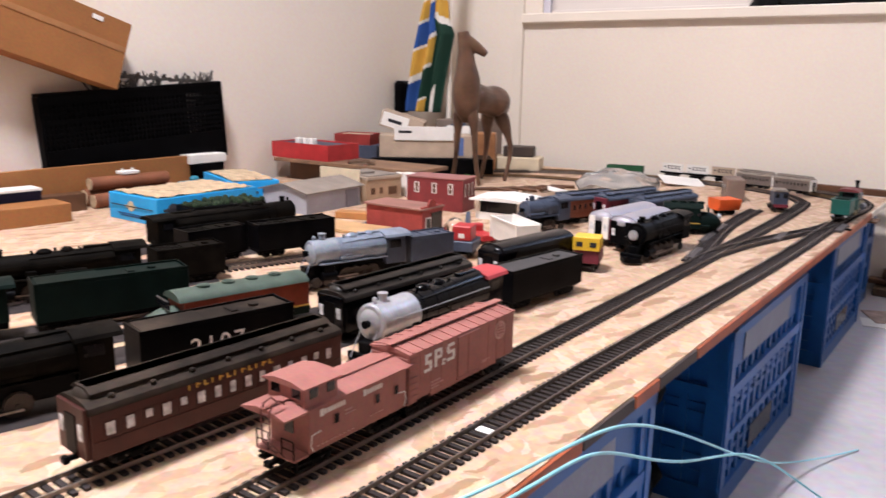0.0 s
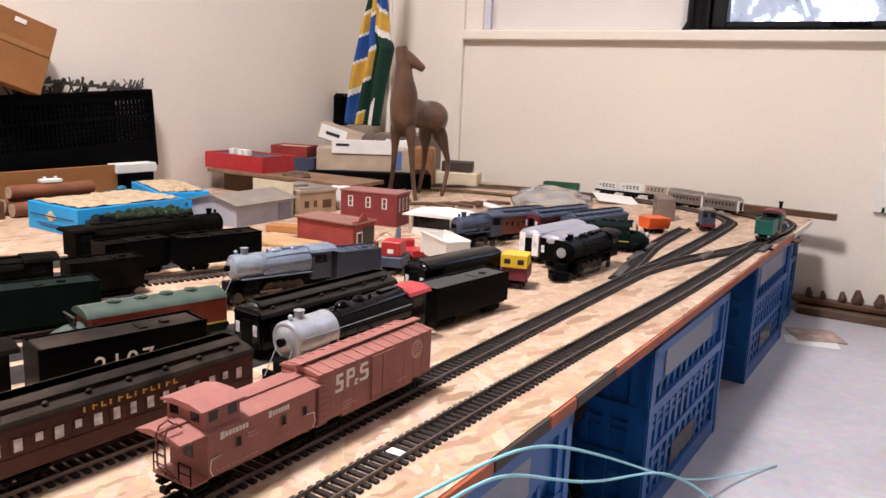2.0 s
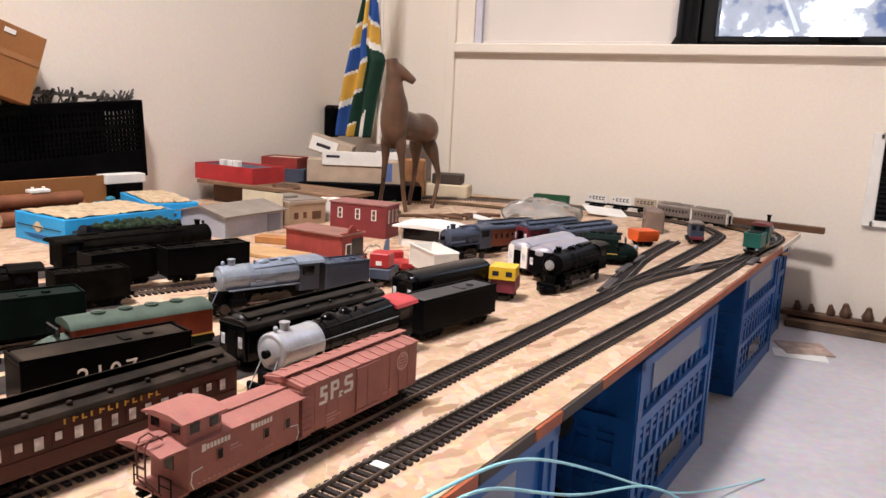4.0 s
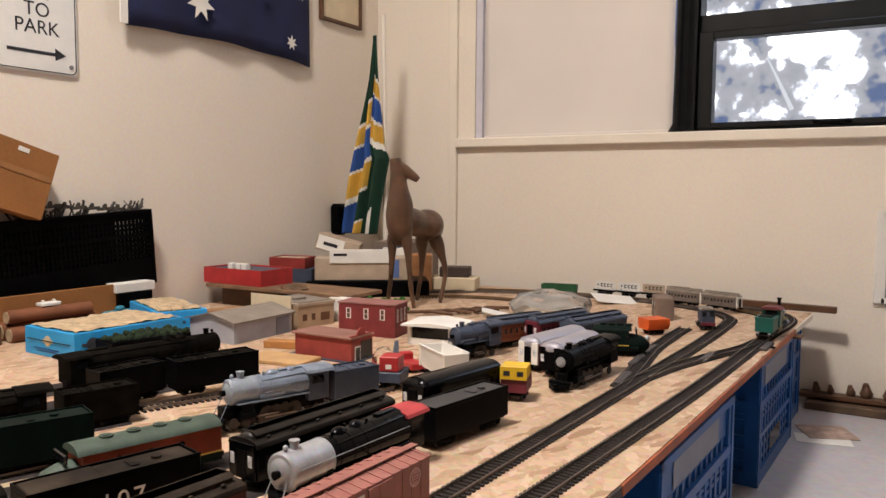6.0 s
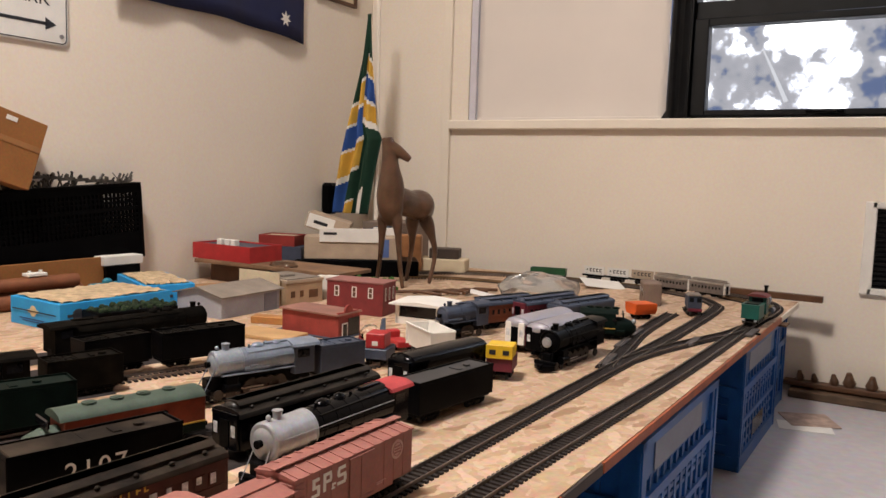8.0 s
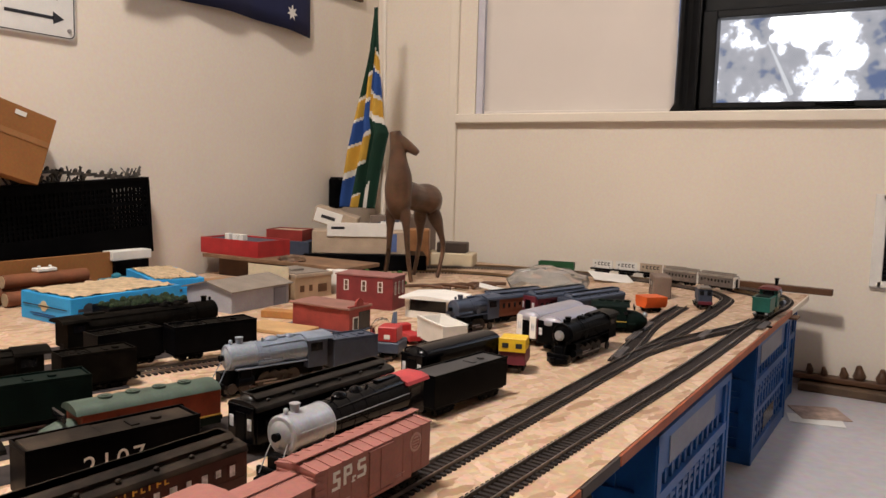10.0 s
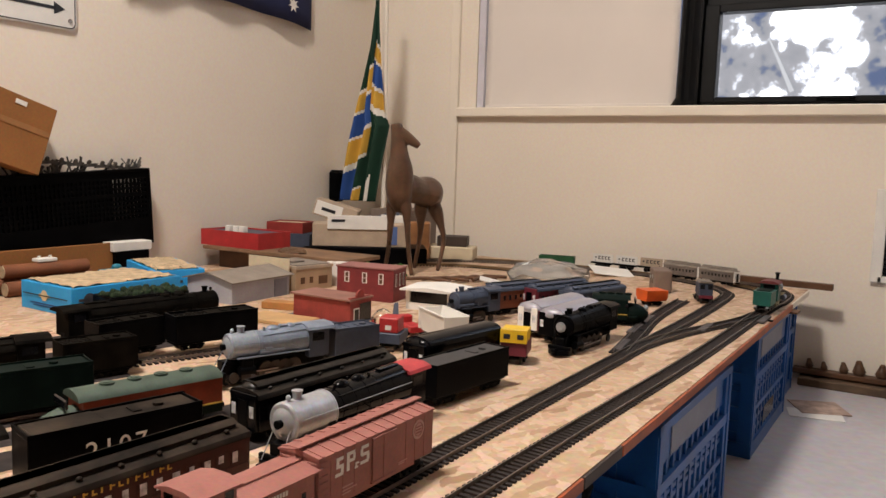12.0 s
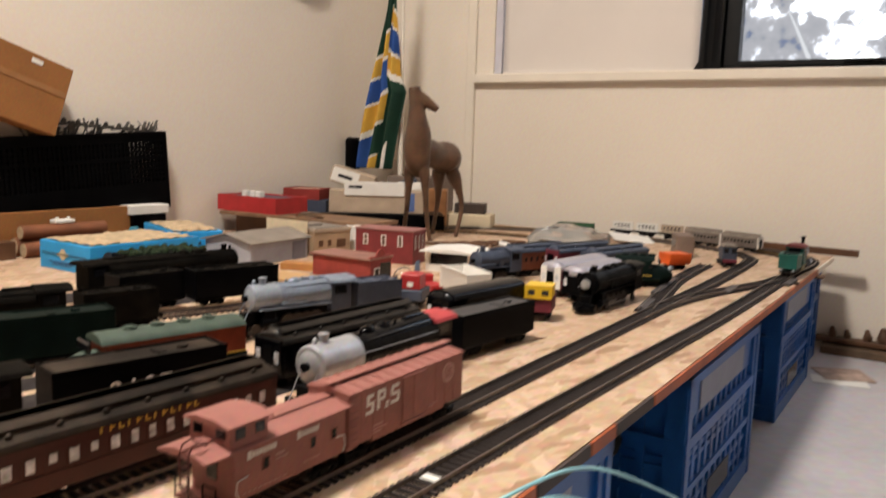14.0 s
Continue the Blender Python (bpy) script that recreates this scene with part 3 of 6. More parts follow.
# wires that hang out over the table edge
def wire(points, label):
    cu = bpy.data.curves.new("wire", "CURVE")
    cu.dimensions, cu.bevel_depth, cu.bevel_resolution = "3D", 0.0011, 2
    sp = cu.splines.new("NURBS")
    sp.points.add(len(points) - 1)
    for p, q in zip(sp.points, points):
        p.co = (*q, 1)
    sp.use_endpoint_u, sp.order_u = True, 4
    cu.materials.append(M_WIRE)
    ob = new("wire", cu)
    ob.matrix_world = at(0, 0)
    return tagged(ob, label, "wire", "loose wires")


# ---------------------------------------------------------------- track
TIE = mesh_of(B().box(-0.0145, 0.0145, -0.0019, 0.0019, 0.0002, 0.0022), M_TIE_SHADE, "tie")


def track(points, m, label, rail=None, step=0.0078, single=None):
    """Ties and two rails along a line of (u, v) points on the table."""
    pts = [Vector((u, v, 0)) for u, v in points]
    fine = []
    for i in range(len(pts) - 1):
        p0, p1, p2, p3 = pts[max(i - 1, 0)], pts[i], pts[i + 1], pts[min(i + 2, len(pts) - 1)]
        n_ = max(2, int((p2 - p1).length / 0.012))
        for k in range(n_):
            t = k / n_
            fine.append(0.5 * ((2 * p1) + (p2 - p0) * t + (2 * p0 - 5 * p1 + 4 * p2 - p3) * t * t + (3 * p1 - p0 - 3 * p2 + p3) * t ** 3))
    fine.append(pts[-1])
    tr = thing("model_track", m, label, "track", "model railway tracks")
    ties = B()
    dist, want = 0.0, 0.0
    for a, c in zip(fine, fine[1:]):
        seg = (c - a).length
        while want <= dist + seg:
            p = a.lerp(c, (want - dist) / max(seg, 1e-9))
            d = (c - a).normalized()
            if single and single[0] < p.y < single[1]:
                part("tie", TIE, None, tr, m=Matrix.Translation(p) @ Matrix.Rotation(math.atan2(-d.x, d.y), 4, "Z"))
                want += step
                continue
            ties.box(-0.0145, 0.0145, -0.0019, 0.0019, 0.0002, 0.0022, 0, Matrix.Translation(p) @ Matrix.Rotation(math.atan2(-d.x, d.y), 4, "Z"))
            want += step
        dist += seg
    ob = part("far_ties", ties, M_TIE_SHADE, tr)
    ob["kind"] = "stuff"
    for s in (-1, 1):
        b = B()
        rings = []
        for i, p in enumerate(fine):
            d = (fine[min(i + 1, len(fine) - 1)] - fine[max(i - 1, 0)]).normalized()
            q = p + Vector((d.y, -d.x, 0)) * s * 0.0088
            side = Vector((d.y, -d.x, 0)) * 0.0006
            rings.append([b.bm.verts.new(q + side * w + Vector((0, 0, z))) for w, z in ((-1, 0.0022), (1, 0.0022), (1, RAIL), (-1, RAIL))])
        for a, c in zip(rings, rings[1:]):
            for k in range(4):
                b.bm.faces.new((a[k], a[(k + 1) % 4], c[(k + 1) % 4], c[k]))
        b.bm.faces.new(rings[0])
        b.bm.faces.new(rings[-1])
        part("rail", b, rail or M_RAIL, tr)
    return tr


track([(-0.072, -0.24), (-0.068, 0.3), (-0.061, 0.83), (-0.043, 1.34), (-0.037, 1.8), (-0.030, 1.92), (-0.034, 2.02), (-0.062, 2.09), (-0.12, 2.135), (-0.22, 2.155)],
      at(0, 0), "straight model track along the table edge curving away", single=(0.45, 1.55))
track([(-0.124, -0.24), (-0.124, 0.5), (-0.124, 1.2), (-0.122, 1.6), (-0.130, 1.9), (-0.15, 1.98), (-0.20, 2.04), (-0.30, 2.09), (-0.42, 2.11), (-0.60, 2.10), (-0.78, 2.03), (-0.90, 1.93)],
      at(0, 0), "long model track with brown ties and nickel rails", M_RAIL, single=(0.45, 1.55))
track([(-0.122, 1.36), (-0.110, 1.44), (-0.086, 1.54), (-0.052, 1.66), (-0.042, 1.74)], at(0, 0, 0.0003), "crossover model track joining two lines")
track([(-0.132, 1.30), (-0.150, 1.42), (-0.172, 1.56), (-0.182, 1.70), (-0.186, 1.80)], at(0, 0, 0.0002), "short siding model track with brown ties")
track([(-0.036, 1.98), (-0.06, 2.0), (-0.10, 2.06), (-0.16, 2.10)], at(0, 0, 0.0003), "curved piece of model track at the table end", M_BRASS)
track([(-0.30, 2.12), (-0.45, 2.137), (-0.62, 2.125), (-0.80, 2.06), (-0.93, 1.95), (-0.99, 1.84)], at(0, 0), "curved brass railed model track near the wall", M_BRASS)
track([(-0.48, 1.93), (-0.60, 1.95), (-0.74, 1.93), (-0.86, 1.86)], at(0, 0), "curved brass railed model track on the board", M_BRASS)
track([(-0.224, -0.05), (-0.229, 0.2), (-0.22, 0.45), (-0.206, 0.70)], at(0, 0), "model track under the passenger car")
track([(-0.50, 0.62), (-0.455, 0.80), (-0.41, 0.98), (-0.385, 1.12)], at(0, 0), "model track in the yard under the grey engine")
track([(-0.62, 0.55), (-0.60, 0.75), (-0.55, 0.93), (-0.50, 1.08)], at(0, 0), "model track in the yard under the black tenders")
for u, v, a in ((-0.082, 1.555, 2), (-0.168, 1.47, 6), (-0.178, 1.56, 4), (-0.145, 1.345, 8), (-0.020, 1.70, 0)):
    sw = thing("switch_machine", at(u, v, 0, a), "dark flat switch motor box beside the track", "switch machine", "switch machines")
    part("case", B().box(-0.006, 0.006, -0.035, 0.035, 0.0005, 0.005, 0.001), mat("dusty_brown_grey_case", (0.07, 0.058, 0.056), 0.6, var=0.3), sw)
    part("lever", B().box(0.006, 0.014, -0.004, 0.004, 0.0005, 0.003, 0.0005), M_BLACK, sw)
solid("rail_joint", B().box(-0.0065, 0.0065, -0.004, 0.004, 0.0023, 0.0032, 0.0004), M_PAPER, "white marked track joint strip", "track joint", at(-0.0635, 0.695))



# ---------------------------------------------------------------- rolling stock
def wheelset_mesh():
    b = B().cyl((-0.010, 0, 0), (0.010, 0, 0), 0.0011, seg=6)
    for s in (-1, 1):
        b.cyl((s * 0.0078, 0, 0), (s * 0.0100, 0, 0), 0.0049, seg=14)
        b.cyl((s * 0.0070, 0, 0), (s * 0.0080, 0, 0), 0.0056, seg=14)
    return mesh_of(b, M_WHEEL, "wheelset")


def truck_mesh():
    b = B().box(-0.012, 0.012, -0.0035, 0.0035, 0.0045, 0.0085, 0.0006)
    for s in (-1, 1):
        x0, x1 = s * 0.0112, s * 0.0132
        b.prof([(x0, 0.0035), (x1, 0.0035), (x1, 0.0078), (x0, 0.0078)], -0.0042, 0.0042)
        b.box(x0, x1, -0.0155, 0.0155, 0.0062, 0.0082, 0.0004)
        b.box(x0, x1, -0.0085, 0.0085, 0.0025, 0.0040, 0.0004)
        for e_ in (-1, 1):
            b.box(x0 - 0.0003, x1 + 0.0006, e_ * 0.0105 - 0.0025, e_ * 0.0105 + 0.0025, 0.0036, 0.0074, 0.0005)
    return mesh_of(b, M_BLACK, "truck")


WHEELSET, TRUCK = wheelset_mesh(), truck_mesh()


def add_truck(car, y):
    t = part("truck", TRUCK, None, car, m=pose(0, y, 0))
    for s in (-1, 1):
        part("wheelset", WHEELSET, None, t, m=pose(0, s * 0.0105, 0.0056))


def coupler(car, y, s):
    part("coupler", B().box(-0.0018, 0.0018, min(y, y + s * 0.008), max(y, y + s * 0.008), 0.0085, 0.0115, 0.0005).box(-0.003, 0.003, y + s * 0.008 - 0.002, y + s * 0.008 + 0.002, 0.0078, 0.0122, 0.0006), M_BLACK, car)


def side_bars(car, name, bars, x, material):
    """Small raised marks on a car's side: (y0, y1, z0, z1) each."""
    b = B()
    for y0, y1, z0, z1 in bars:
        b.box(min(x, x + 0.0003), max(x, x + 0.0003), y0, y1, z0, z1)
    return part(name, b, material, car)


def box_car(m):
    c = thing("boxcar", m, "oxide red model boxcar with white lettering", "boxcar", "model railway cars")
    L, w = 0.071, 0.0175
    part("body", B().box(-w, w, -L, L, 0.0155, 0.0535, 0.0005), M_BOXCAR, c)
    roof = B().prof([(-w - 0.0008, 0.0532), (w + 0.0008, 0.0532), (w + 0.0008, 0.0545), (0, 0.0575), (-w - 0.0008, 0.0545)], -L - 0.0006, L + 0.0006)
    part("roof", roof, M_BOXCAR, c)
    rib = mesh_of(B().prof([(-w - 0.001, 0.0546), (0, 0.0577), (w + 0.001, 0.0546), (w + 0.001, 0.0552), (0, 0.0583), (-w - 0.001, 0.0552)], -0.0010, 0.0010), M_BOXCAR, "roof_rib")
    for i in range(12):
        part("roof_rib", rib, None, c, m=pose(0, -L + 0.004 + i * (2 * L - 0.008) / 11, 0))
    part("running_board", B().box(-0.0035, 0.0035, -L - 0.004, L + 0.004, 0.0592, 0.0603, 0.0003), M_BOXCAR, c)
    for s in (-1, 1):
        door = part("door", B().box(s * w, s * (w + 0.0012), -0.012, 0.016, 0.0175, 0.0515, 0.0003).box(s * w, s * (w + 0.0019), -0.013, 0.017, 0.0512, 0.0524).box(s * w, s * (w + 0.0019), -0.013, 0.017, 0.0160, 0.0172)
                    .box(s * w, s * (w + 0.0017), 0.0010, 0.0030, 0.0175, 0.0515), M_BOXCAR, c)
        part("sill", B().box(s * (w - 0.003), s * (w - 0.0004), -0.045, 0.045, 0.0128, 0.0156), M_BOXCAR, c)
        for y in (-0.058, -0.045, -0.032, 0.032, 0.045, 0.058):
            part("side_seam", B().box(s * w, s * (w + 0.0003), y - 0.0005, y + 0.0005, 0.0165, 0.0525), M_BOXCAR, c)
        end = B()
        for k in range(8):
            end.box(-w + 0.0015, w - 0.0015, s * L, s * (L + 0.0007), 0.0185 + k * 0.0043, 0.0205 + k * 0.0043, 0.0003)
        part("ribbed_end", end, M_BOXCAR, c)
        lad = B()
        for k in range(7):
            lad.box(s * w, s * (w + 0.0009), -s * (L - 0.001), -s * (L - 0.009), 0.0200 + k * 0.0050, 0.0206 + k * 0.0050)
        part("ladder", lad, M_BOXCAR, c)
        coupler(c, s * L, s)
        add_truck(c, s * 0.051)
    x = w + 0.0002
    side_bars(c, "emblem_marks", [(y0 + 0.005, y1 + 0.005, 0.0425 + (z0 - 0.038) * 0.86, 0.0425 + (z1 - 0.038) * 0.86) for y0, y1, z0, z1 in [(-0.058, -0.0505, 0.0425, 0.0455), (-0.058, -0.0550, 0.0375, 0.0430), (-0.058, -0.0500, 0.0360, 0.0388), (-0.0530, -0.0500, 0.0310, 0.0365), (-0.059, -0.0505, 0.0290, 0.0318),
                                  (-0.0465, -0.0435, 0.0300, 0.0465), (-0.0435, -0.0375, 0.0435, 0.0465), (-0.0395, -0.0370, 0.0390, 0.0440), (-0.0435, -0.0375, 0.0370, 0.0398),
                                  (-0.0375, -0.0335, 0.0290, 0.0305), (-0.0368, -0.0350, 0.0300, 0.0345), (-0.0350, -0.0325, 0.0325, 0.0342),
                                  (-0.0300, -0.0215, 0.0435, 0.0465), (-0.0310, -0.0280, 0.0385, 0.0440), (-0.0300, -0.0210, 0.0370, 0.0398), (-0.0235, -0.0205, 0.0320, 0.0375), (-0.0310, -0.0215, 0.0300, 0.0328)]], x, M_WHITE)
    side_bars(c, "data_marks", [(-0.046, -0.034, 0.0238, 0.0250), (-0.046, -0.030, 0.0212, 0.0222), (-0.046, -0.036, 0.0188, 0.0198), (0.022, 0.034, 0.0210, 0.0217), (0.022, 0.030, 0.0195, 0.0202)], x, mat("faint_white_marks", (0.45, 0.25, 0.22), 0.6))
    ring = B().cyl((x - 0.0002, 0.049, 0.042), (x + 0.0002, 0.049, 0.042), 0.0082, seg=24)
    marks = B()
    for k in range(24):
        a0, a1 = 2 * math.pi * k / 24, 2 * math.pi * (k + 1) / 24
        marks.tube([(x + 0.0002, 0.049 + 0.0056 * math.cos(a0), 0.042 + 0.0056 * math.sin(a0)), (x + 0.0002, 0.049 + 0.0056 * math.cos(a1), 0.042 + 0.0056 * math.sin(a1))], 0.0004, seg=4)
    for dz in (-0.0025, 0.0, 0.0025):
        marks.box(x + 0.0001, x + 0.0006, 0.0455, 0.0525, 0.0414 + dz, 0.0426 + dz)
    badge = part("round_badge", ring, mat("pale_pink_badge", (0.50, 0.30, 0.26), 0.6), c, "faint round white badge")
    part("badge_print", marks, M_BOXCAR, badge)
    return c


def caboose(m):
    c = thing("caboose", m, "oxide red model caboose with cupola and ladder", "caboose", "model railway cars")
    w = 0.0172
    part("body", B().box(-w, w, -0.044, 0.052, 0.0150, 0.0465, 0.0005), M_BOXCAR, c)
    part("roof", B().prof([(-w - 0.002, 0.0463), (w + 0.002, 0.0463), (w + 0.002, 0.0475), (0.006, 0.0510), (-0.006, 0.0510), (-w - 0.002, 0.0475)], -0.066, 0.059), M_BOXCAR, c)
    part("running_board", B().box(-0.0040, 0.0040, -0.008, 0.063, 0.0515, 0.0527, 0.0003), M_BOXCAR, c)
    part("running_board", B().box(-0.004, 0.004, -0.068, -0.047, 0.0515, 0.0527, 0.0003), M_BOXCAR, c)
    cup = part("cupola", B().box(-w + 0.001, w - 0.001, -0.046, -0.017, 0.0470, 0.0620, 0.0006), M_BOXCAR, c)
    part("cupola_roof", B().prof([(-w - 0.001, 0.0615), (w + 0.001, 0.0615), (w + 0.001, 0.0626), (0.007, 0.0655), (-0.007, 0.0655), (-w - 0.001, 0.0626)], -0.049, -0.014), M_BOXCAR, c)
    for y in (-0.0385, -0.0235):
        part("cupola_window", B().box(w - 0.0012, w - 0.0006, y - 0.0035, y + 0.0035, 0.0535, 0.0600), M_DKGLASS, c)
    for xx in (-0.009, 0.009):
        part("cupola_window", B().box(xx - 0.0035, xx + 0.0035, -0.0466, -0.0458, 0.0535, 0.0600), M_DKGLASS, c)
        part("cupola_window", B().box(xx - 0.0035, xx + 0.0035, -0.0172, -0.0164, 0.0535, 0.0600), M_DKGLASS, c)
    for y in (-0.020, 0.020, 0.040):
        win_ = part("side_window", B().box(w - 0.0001, w + 0.0005, y - 0.0028, y + 0.0028, 0.0285, 0.0370), M_BOXCAR, c)
        part("pane", B().box(w + 0.0004, w + 0.0008, y - 0.0019, y + 0.0019, 0.0295, 0.0360), M_DKGLASS, win_)
    part("end_window", B().box(-0.004, 0.004, -0.0446, -0.0438, 0.026, 0.038), M_DKGLASS, c)
    for s, y in ((-1, -0.044), (1, 0.052)):
        part("platform", B().box(-w, w, min(y, y + s * 0.013), max(y, y + s * 0.013), 0.0140, 0.0158, 0.0003), M_BOXCAR, c)
        part("step_set", B().box(-w, -w + 0.006, min(y, y + s * 0.011), max(y, y + s * 0.011), 0.0060, 0.0076).box(w - 0.006, w, min(y, y + s * 0.011), max(y, y + s * 0.011), 0.0060, 0.0076)
             .box(-w, -w + 0.006, min(y, y + s * 0.011), max(y, y + s * 0.011), 0.0100, 0.0112).box(w - 0.006, w, min(y, y + s * 0.011), max(y, y + s * 0.011), 0.0100, 0.0112)
             .box(w - 0.001, w, y, y + s * 0.001, 0.006, 0.015).box(w - 0.001, w, y + s * 0.010, y + s * 0.011, 0.006, 0.015), M_BLACK, c)
        rail = B()
        yy = y + s * 0.0125
        for xx in (-w + 0.001, -0.006, 0.006, w - 0.001):
            rail.cyl((xx, yy, 0.0155), (xx, yy, 0.0285), 0.0005, seg=6)
        rail.cyl((-w + 0.001, yy, 0.0285), (-0.006, yy, 0.0285), 0.0005, seg=6).cyl((0.006, yy, 0.0285), (w - 0.001, yy, 0.0285), 0.0005, seg=6)
        rail.cyl((-w + 0.001, yy, 0.022), (-0.006, yy, 0.022), 0.0004, seg=6).cyl((0.006, yy, 0.022), (w - 0.001, yy, 0.022), 0.0004, seg=6)
        part("railing", rail, M_BLACK, c)
        grab = B().tube([(w + 0.0004, y - s * 0.010, 0.029), (w + 0.0004, y - s * 0.002, 0.028), (w + 0.0004, y - s * 0.001, 0.021), (w + 0.0004, y - s * 0.003, 0.0165)], 0.00045, seg=6)
        part("grab_iron", grab, M_WHITE, c, "white grab iron")
        coupler(c, y + s * 0.010, s)
    lad = B()
    for xx in (0.002, 0.009):
        lad.tube([(xx, -0.0575, 0.016), (xx, -0.0680, 0.030), (xx, -0.0685, 0.050), (xx, -0.066, 0.0555), (xx, -0.060, 0.057), (xx, -0.056, 0.053)], 0.0006, seg=6)
    for k in range(6):
        z = 0.020 + k * 0.0058
        y_ = -0.0575 - 0.0105 * min(1, (z - 0.016) / 0.014)
        lad.cyl((0.002, y_, z), (0.009, y_, z), 0.0004, seg=6)
    part("ladder", lad, mat("dark_red_ladder", (0.10, 0.03, 0.025), 0.5), c, "curved dark end ladder")
    add_truck(c, -0.034)
    add_truck(c, 0.036)
    x = w + 0.0002
    bars, y = [(-0.0345, -0.0312, 0.0390, 0.0440)], -0.0306
    for k in range(7):
        bars.append((y, y + 0.0020, 0.0397, 0.0432))
        y += 0.0028
    bars.append((0.0060, 0.0088, 0.0390, 0.0440))
    y = 0.0096
    for k in range(6):
        bars.append((y, y + 0.0019, 0.0397, 0.0432))
        y += 0.0027
    side_bars(c, "name_marks", bars, x, M_WHITE)
    side_bars(c, "data_marks", [(-0.012, -0.005, 0.0345, 0.0357), (-0.012, -0.002, 0.0320, 0.0328)] + [(-0.038 + 0.004 * k, -0.0355 + 0.004 * k, 0.0185, 0.0192) for k in range(9)] + [(0.012 + 0.003 * k, 0.014 + 0.003 * k, 0.0215, 0.0222) for k in range(5)], x, mat("faint_pink_marks", (0.50, 0.30, 0.27), 0.6))
    return c


def coach(m, label, L=0.1, side=None, roof=None, panes=None, name_bars=True, rounded=False, ends=None, group="model passenger cars"):
    """A passenger car with a clerestory roof, a row of windows and two trucks."""
    side, roof = side or M_TUSCAN, roof or M_SOOT
    c = thing("passenger_car", m, label, "passenger car", group)
    w, z0, z1 = 0.0182, 0.0115, 0.0415
    part("body", B().box(-w, w, -L, L, z0, z1, 0.0006), side, c)
    part("letter_board", B().box(-w - 0.0005, w + 0.0005, -L, L, z1 - 0.0068, z1 - 0.0005), side, c)
    pts = [(-w - 0.0015, z1 - 0.001)]
    for k in range(9):
        a = math.pi - math.pi * k / 8
        pts.append(((w + 0.0015) * math.cos(a), z1 + 0.0105 * math.sin(a) ** 0.8 if 0 < k < 8 else z1))
    pts.append((w + 0.0015, z1 - 0.001))
    if rounded:
        part("roof", B().prof(pts, -L + 0.004, L + 0.001).ball((0, -L + 0.006, z1), w + 0.0012, 0.010, 0.0100), roof, c)
    else:
        part("roof", B().prof([(x_, z_ if z_ < z1 + 0.003 else z1 + (z_ - z1) * 0.62) for x_, z_ in pts], -L - 0.001, L + 0.001), roof, c)
        part("clerestory", B().prof([(-0.0105, z1 + 0.003), (0.0105, z1 + 0.003), (0.0105, z1 + 0.0090), (0.0060, z1 + 0.0118), (-0.0060, z1 + 0.0118), (-0.0105, z1 + 0.0090)], -L + 0.006, L - 0.006)
             .prof([(-0.0118, z1 + 0.0088), (0.0118, z1 + 0.0088), (0.0070, z1 + 0.0118), (-0.0070, z1 + 0.0118)], -L + 0.004, L - 0.004).ball((0, -L + 0.006, z1 + 0.003), 0.0112, 0.007, 0.0082).ball((0, L - 0.006, z1 + 0.003), 0.0112, 0.007, 0.0082), roof, c)
        k = int(2 * L / 0.028)
        for i in range(k):
            y = -L + 0.016 + i * (2 * L - 0.032) / max(1, k - 1)
            part("roof_vent", B().ball((0.014, y, z1 + 0.0062), 0.0018, 0.0022, 0.0016, seg=8), roof, c)
    n_ = max(4, int(L * 2 / 0.0125))
    wb = panes or M_PANE
    rnd_ = random.Random(int(L * 1000))
    for s in (-1, 1):
        for i in range(n_):
            y = -L + 0.012 + i * (2 * L - 0.024) / (n_ - 1)
            hgt = 0.0078 if rnd_.random() > 0.25 else 0.0052
            f = part("window", B().box(s * (w - 0.0001), s * (w + 0.0004), y - 0.0042, y + 0.0042, 0.0235, 0.0340), side, c)
            part("pane", B().box(s * (w + 0.0003), s * (w + 0.0006), y - rnd_.uniform(0.0020, 0.0030), y + rnd_.uniform(0.0016, 0.0030), 0.0332 - hgt, 0.0332), wb, f)
        part("belt_rail", B().box(s * w, s * (w + 0.0006), -L, L, 0.0215, 0.0226), side, c)
        add_truck(c, s * (L - 0.030))
        coupler(c, s * L, s)
        vest = part("vestibule", B().box(-w + 0.0015, w - 0.0015, s * L, s * (L + 0.003), 0.012, z1 + 0.003, 0.0006), ends or side, c)
        part("door", B().box(-0.006, 0.006, s * (L + 0.0028), s * (L + 0.0036), 0.013, 0.038), M_BLACK, vest)
        for xx in (-0.0115, 0.0115):
            part("end_window", B().box(xx - 0.0025, xx + 0.0025, s * (L + 0.0026), s * (L + 0.0034), 0.024, 0.034), M_PANE, vest)
    part("underframe", B().box(-0.010, 0.010, -L * 0.5, L * 0.5, 0.0060, 0.0118, 0.0010), M_BLACK, c)
    if name_bars:
        bars, y = [], -0.034
        for k in range(12):
            bars += [(y, y + 0.0012, 0.0366, 0.0412), (y + 0.0012, y + 0.0034, (0.0402, 0.0384, 0.0366)[k % 3], (0.0412, 0.0394, 0.0376)[k % 3])]
            y += 0.0058
        side_bars(c, "name_marks", bars, w + 0.0006, M_GOLD)
    return c


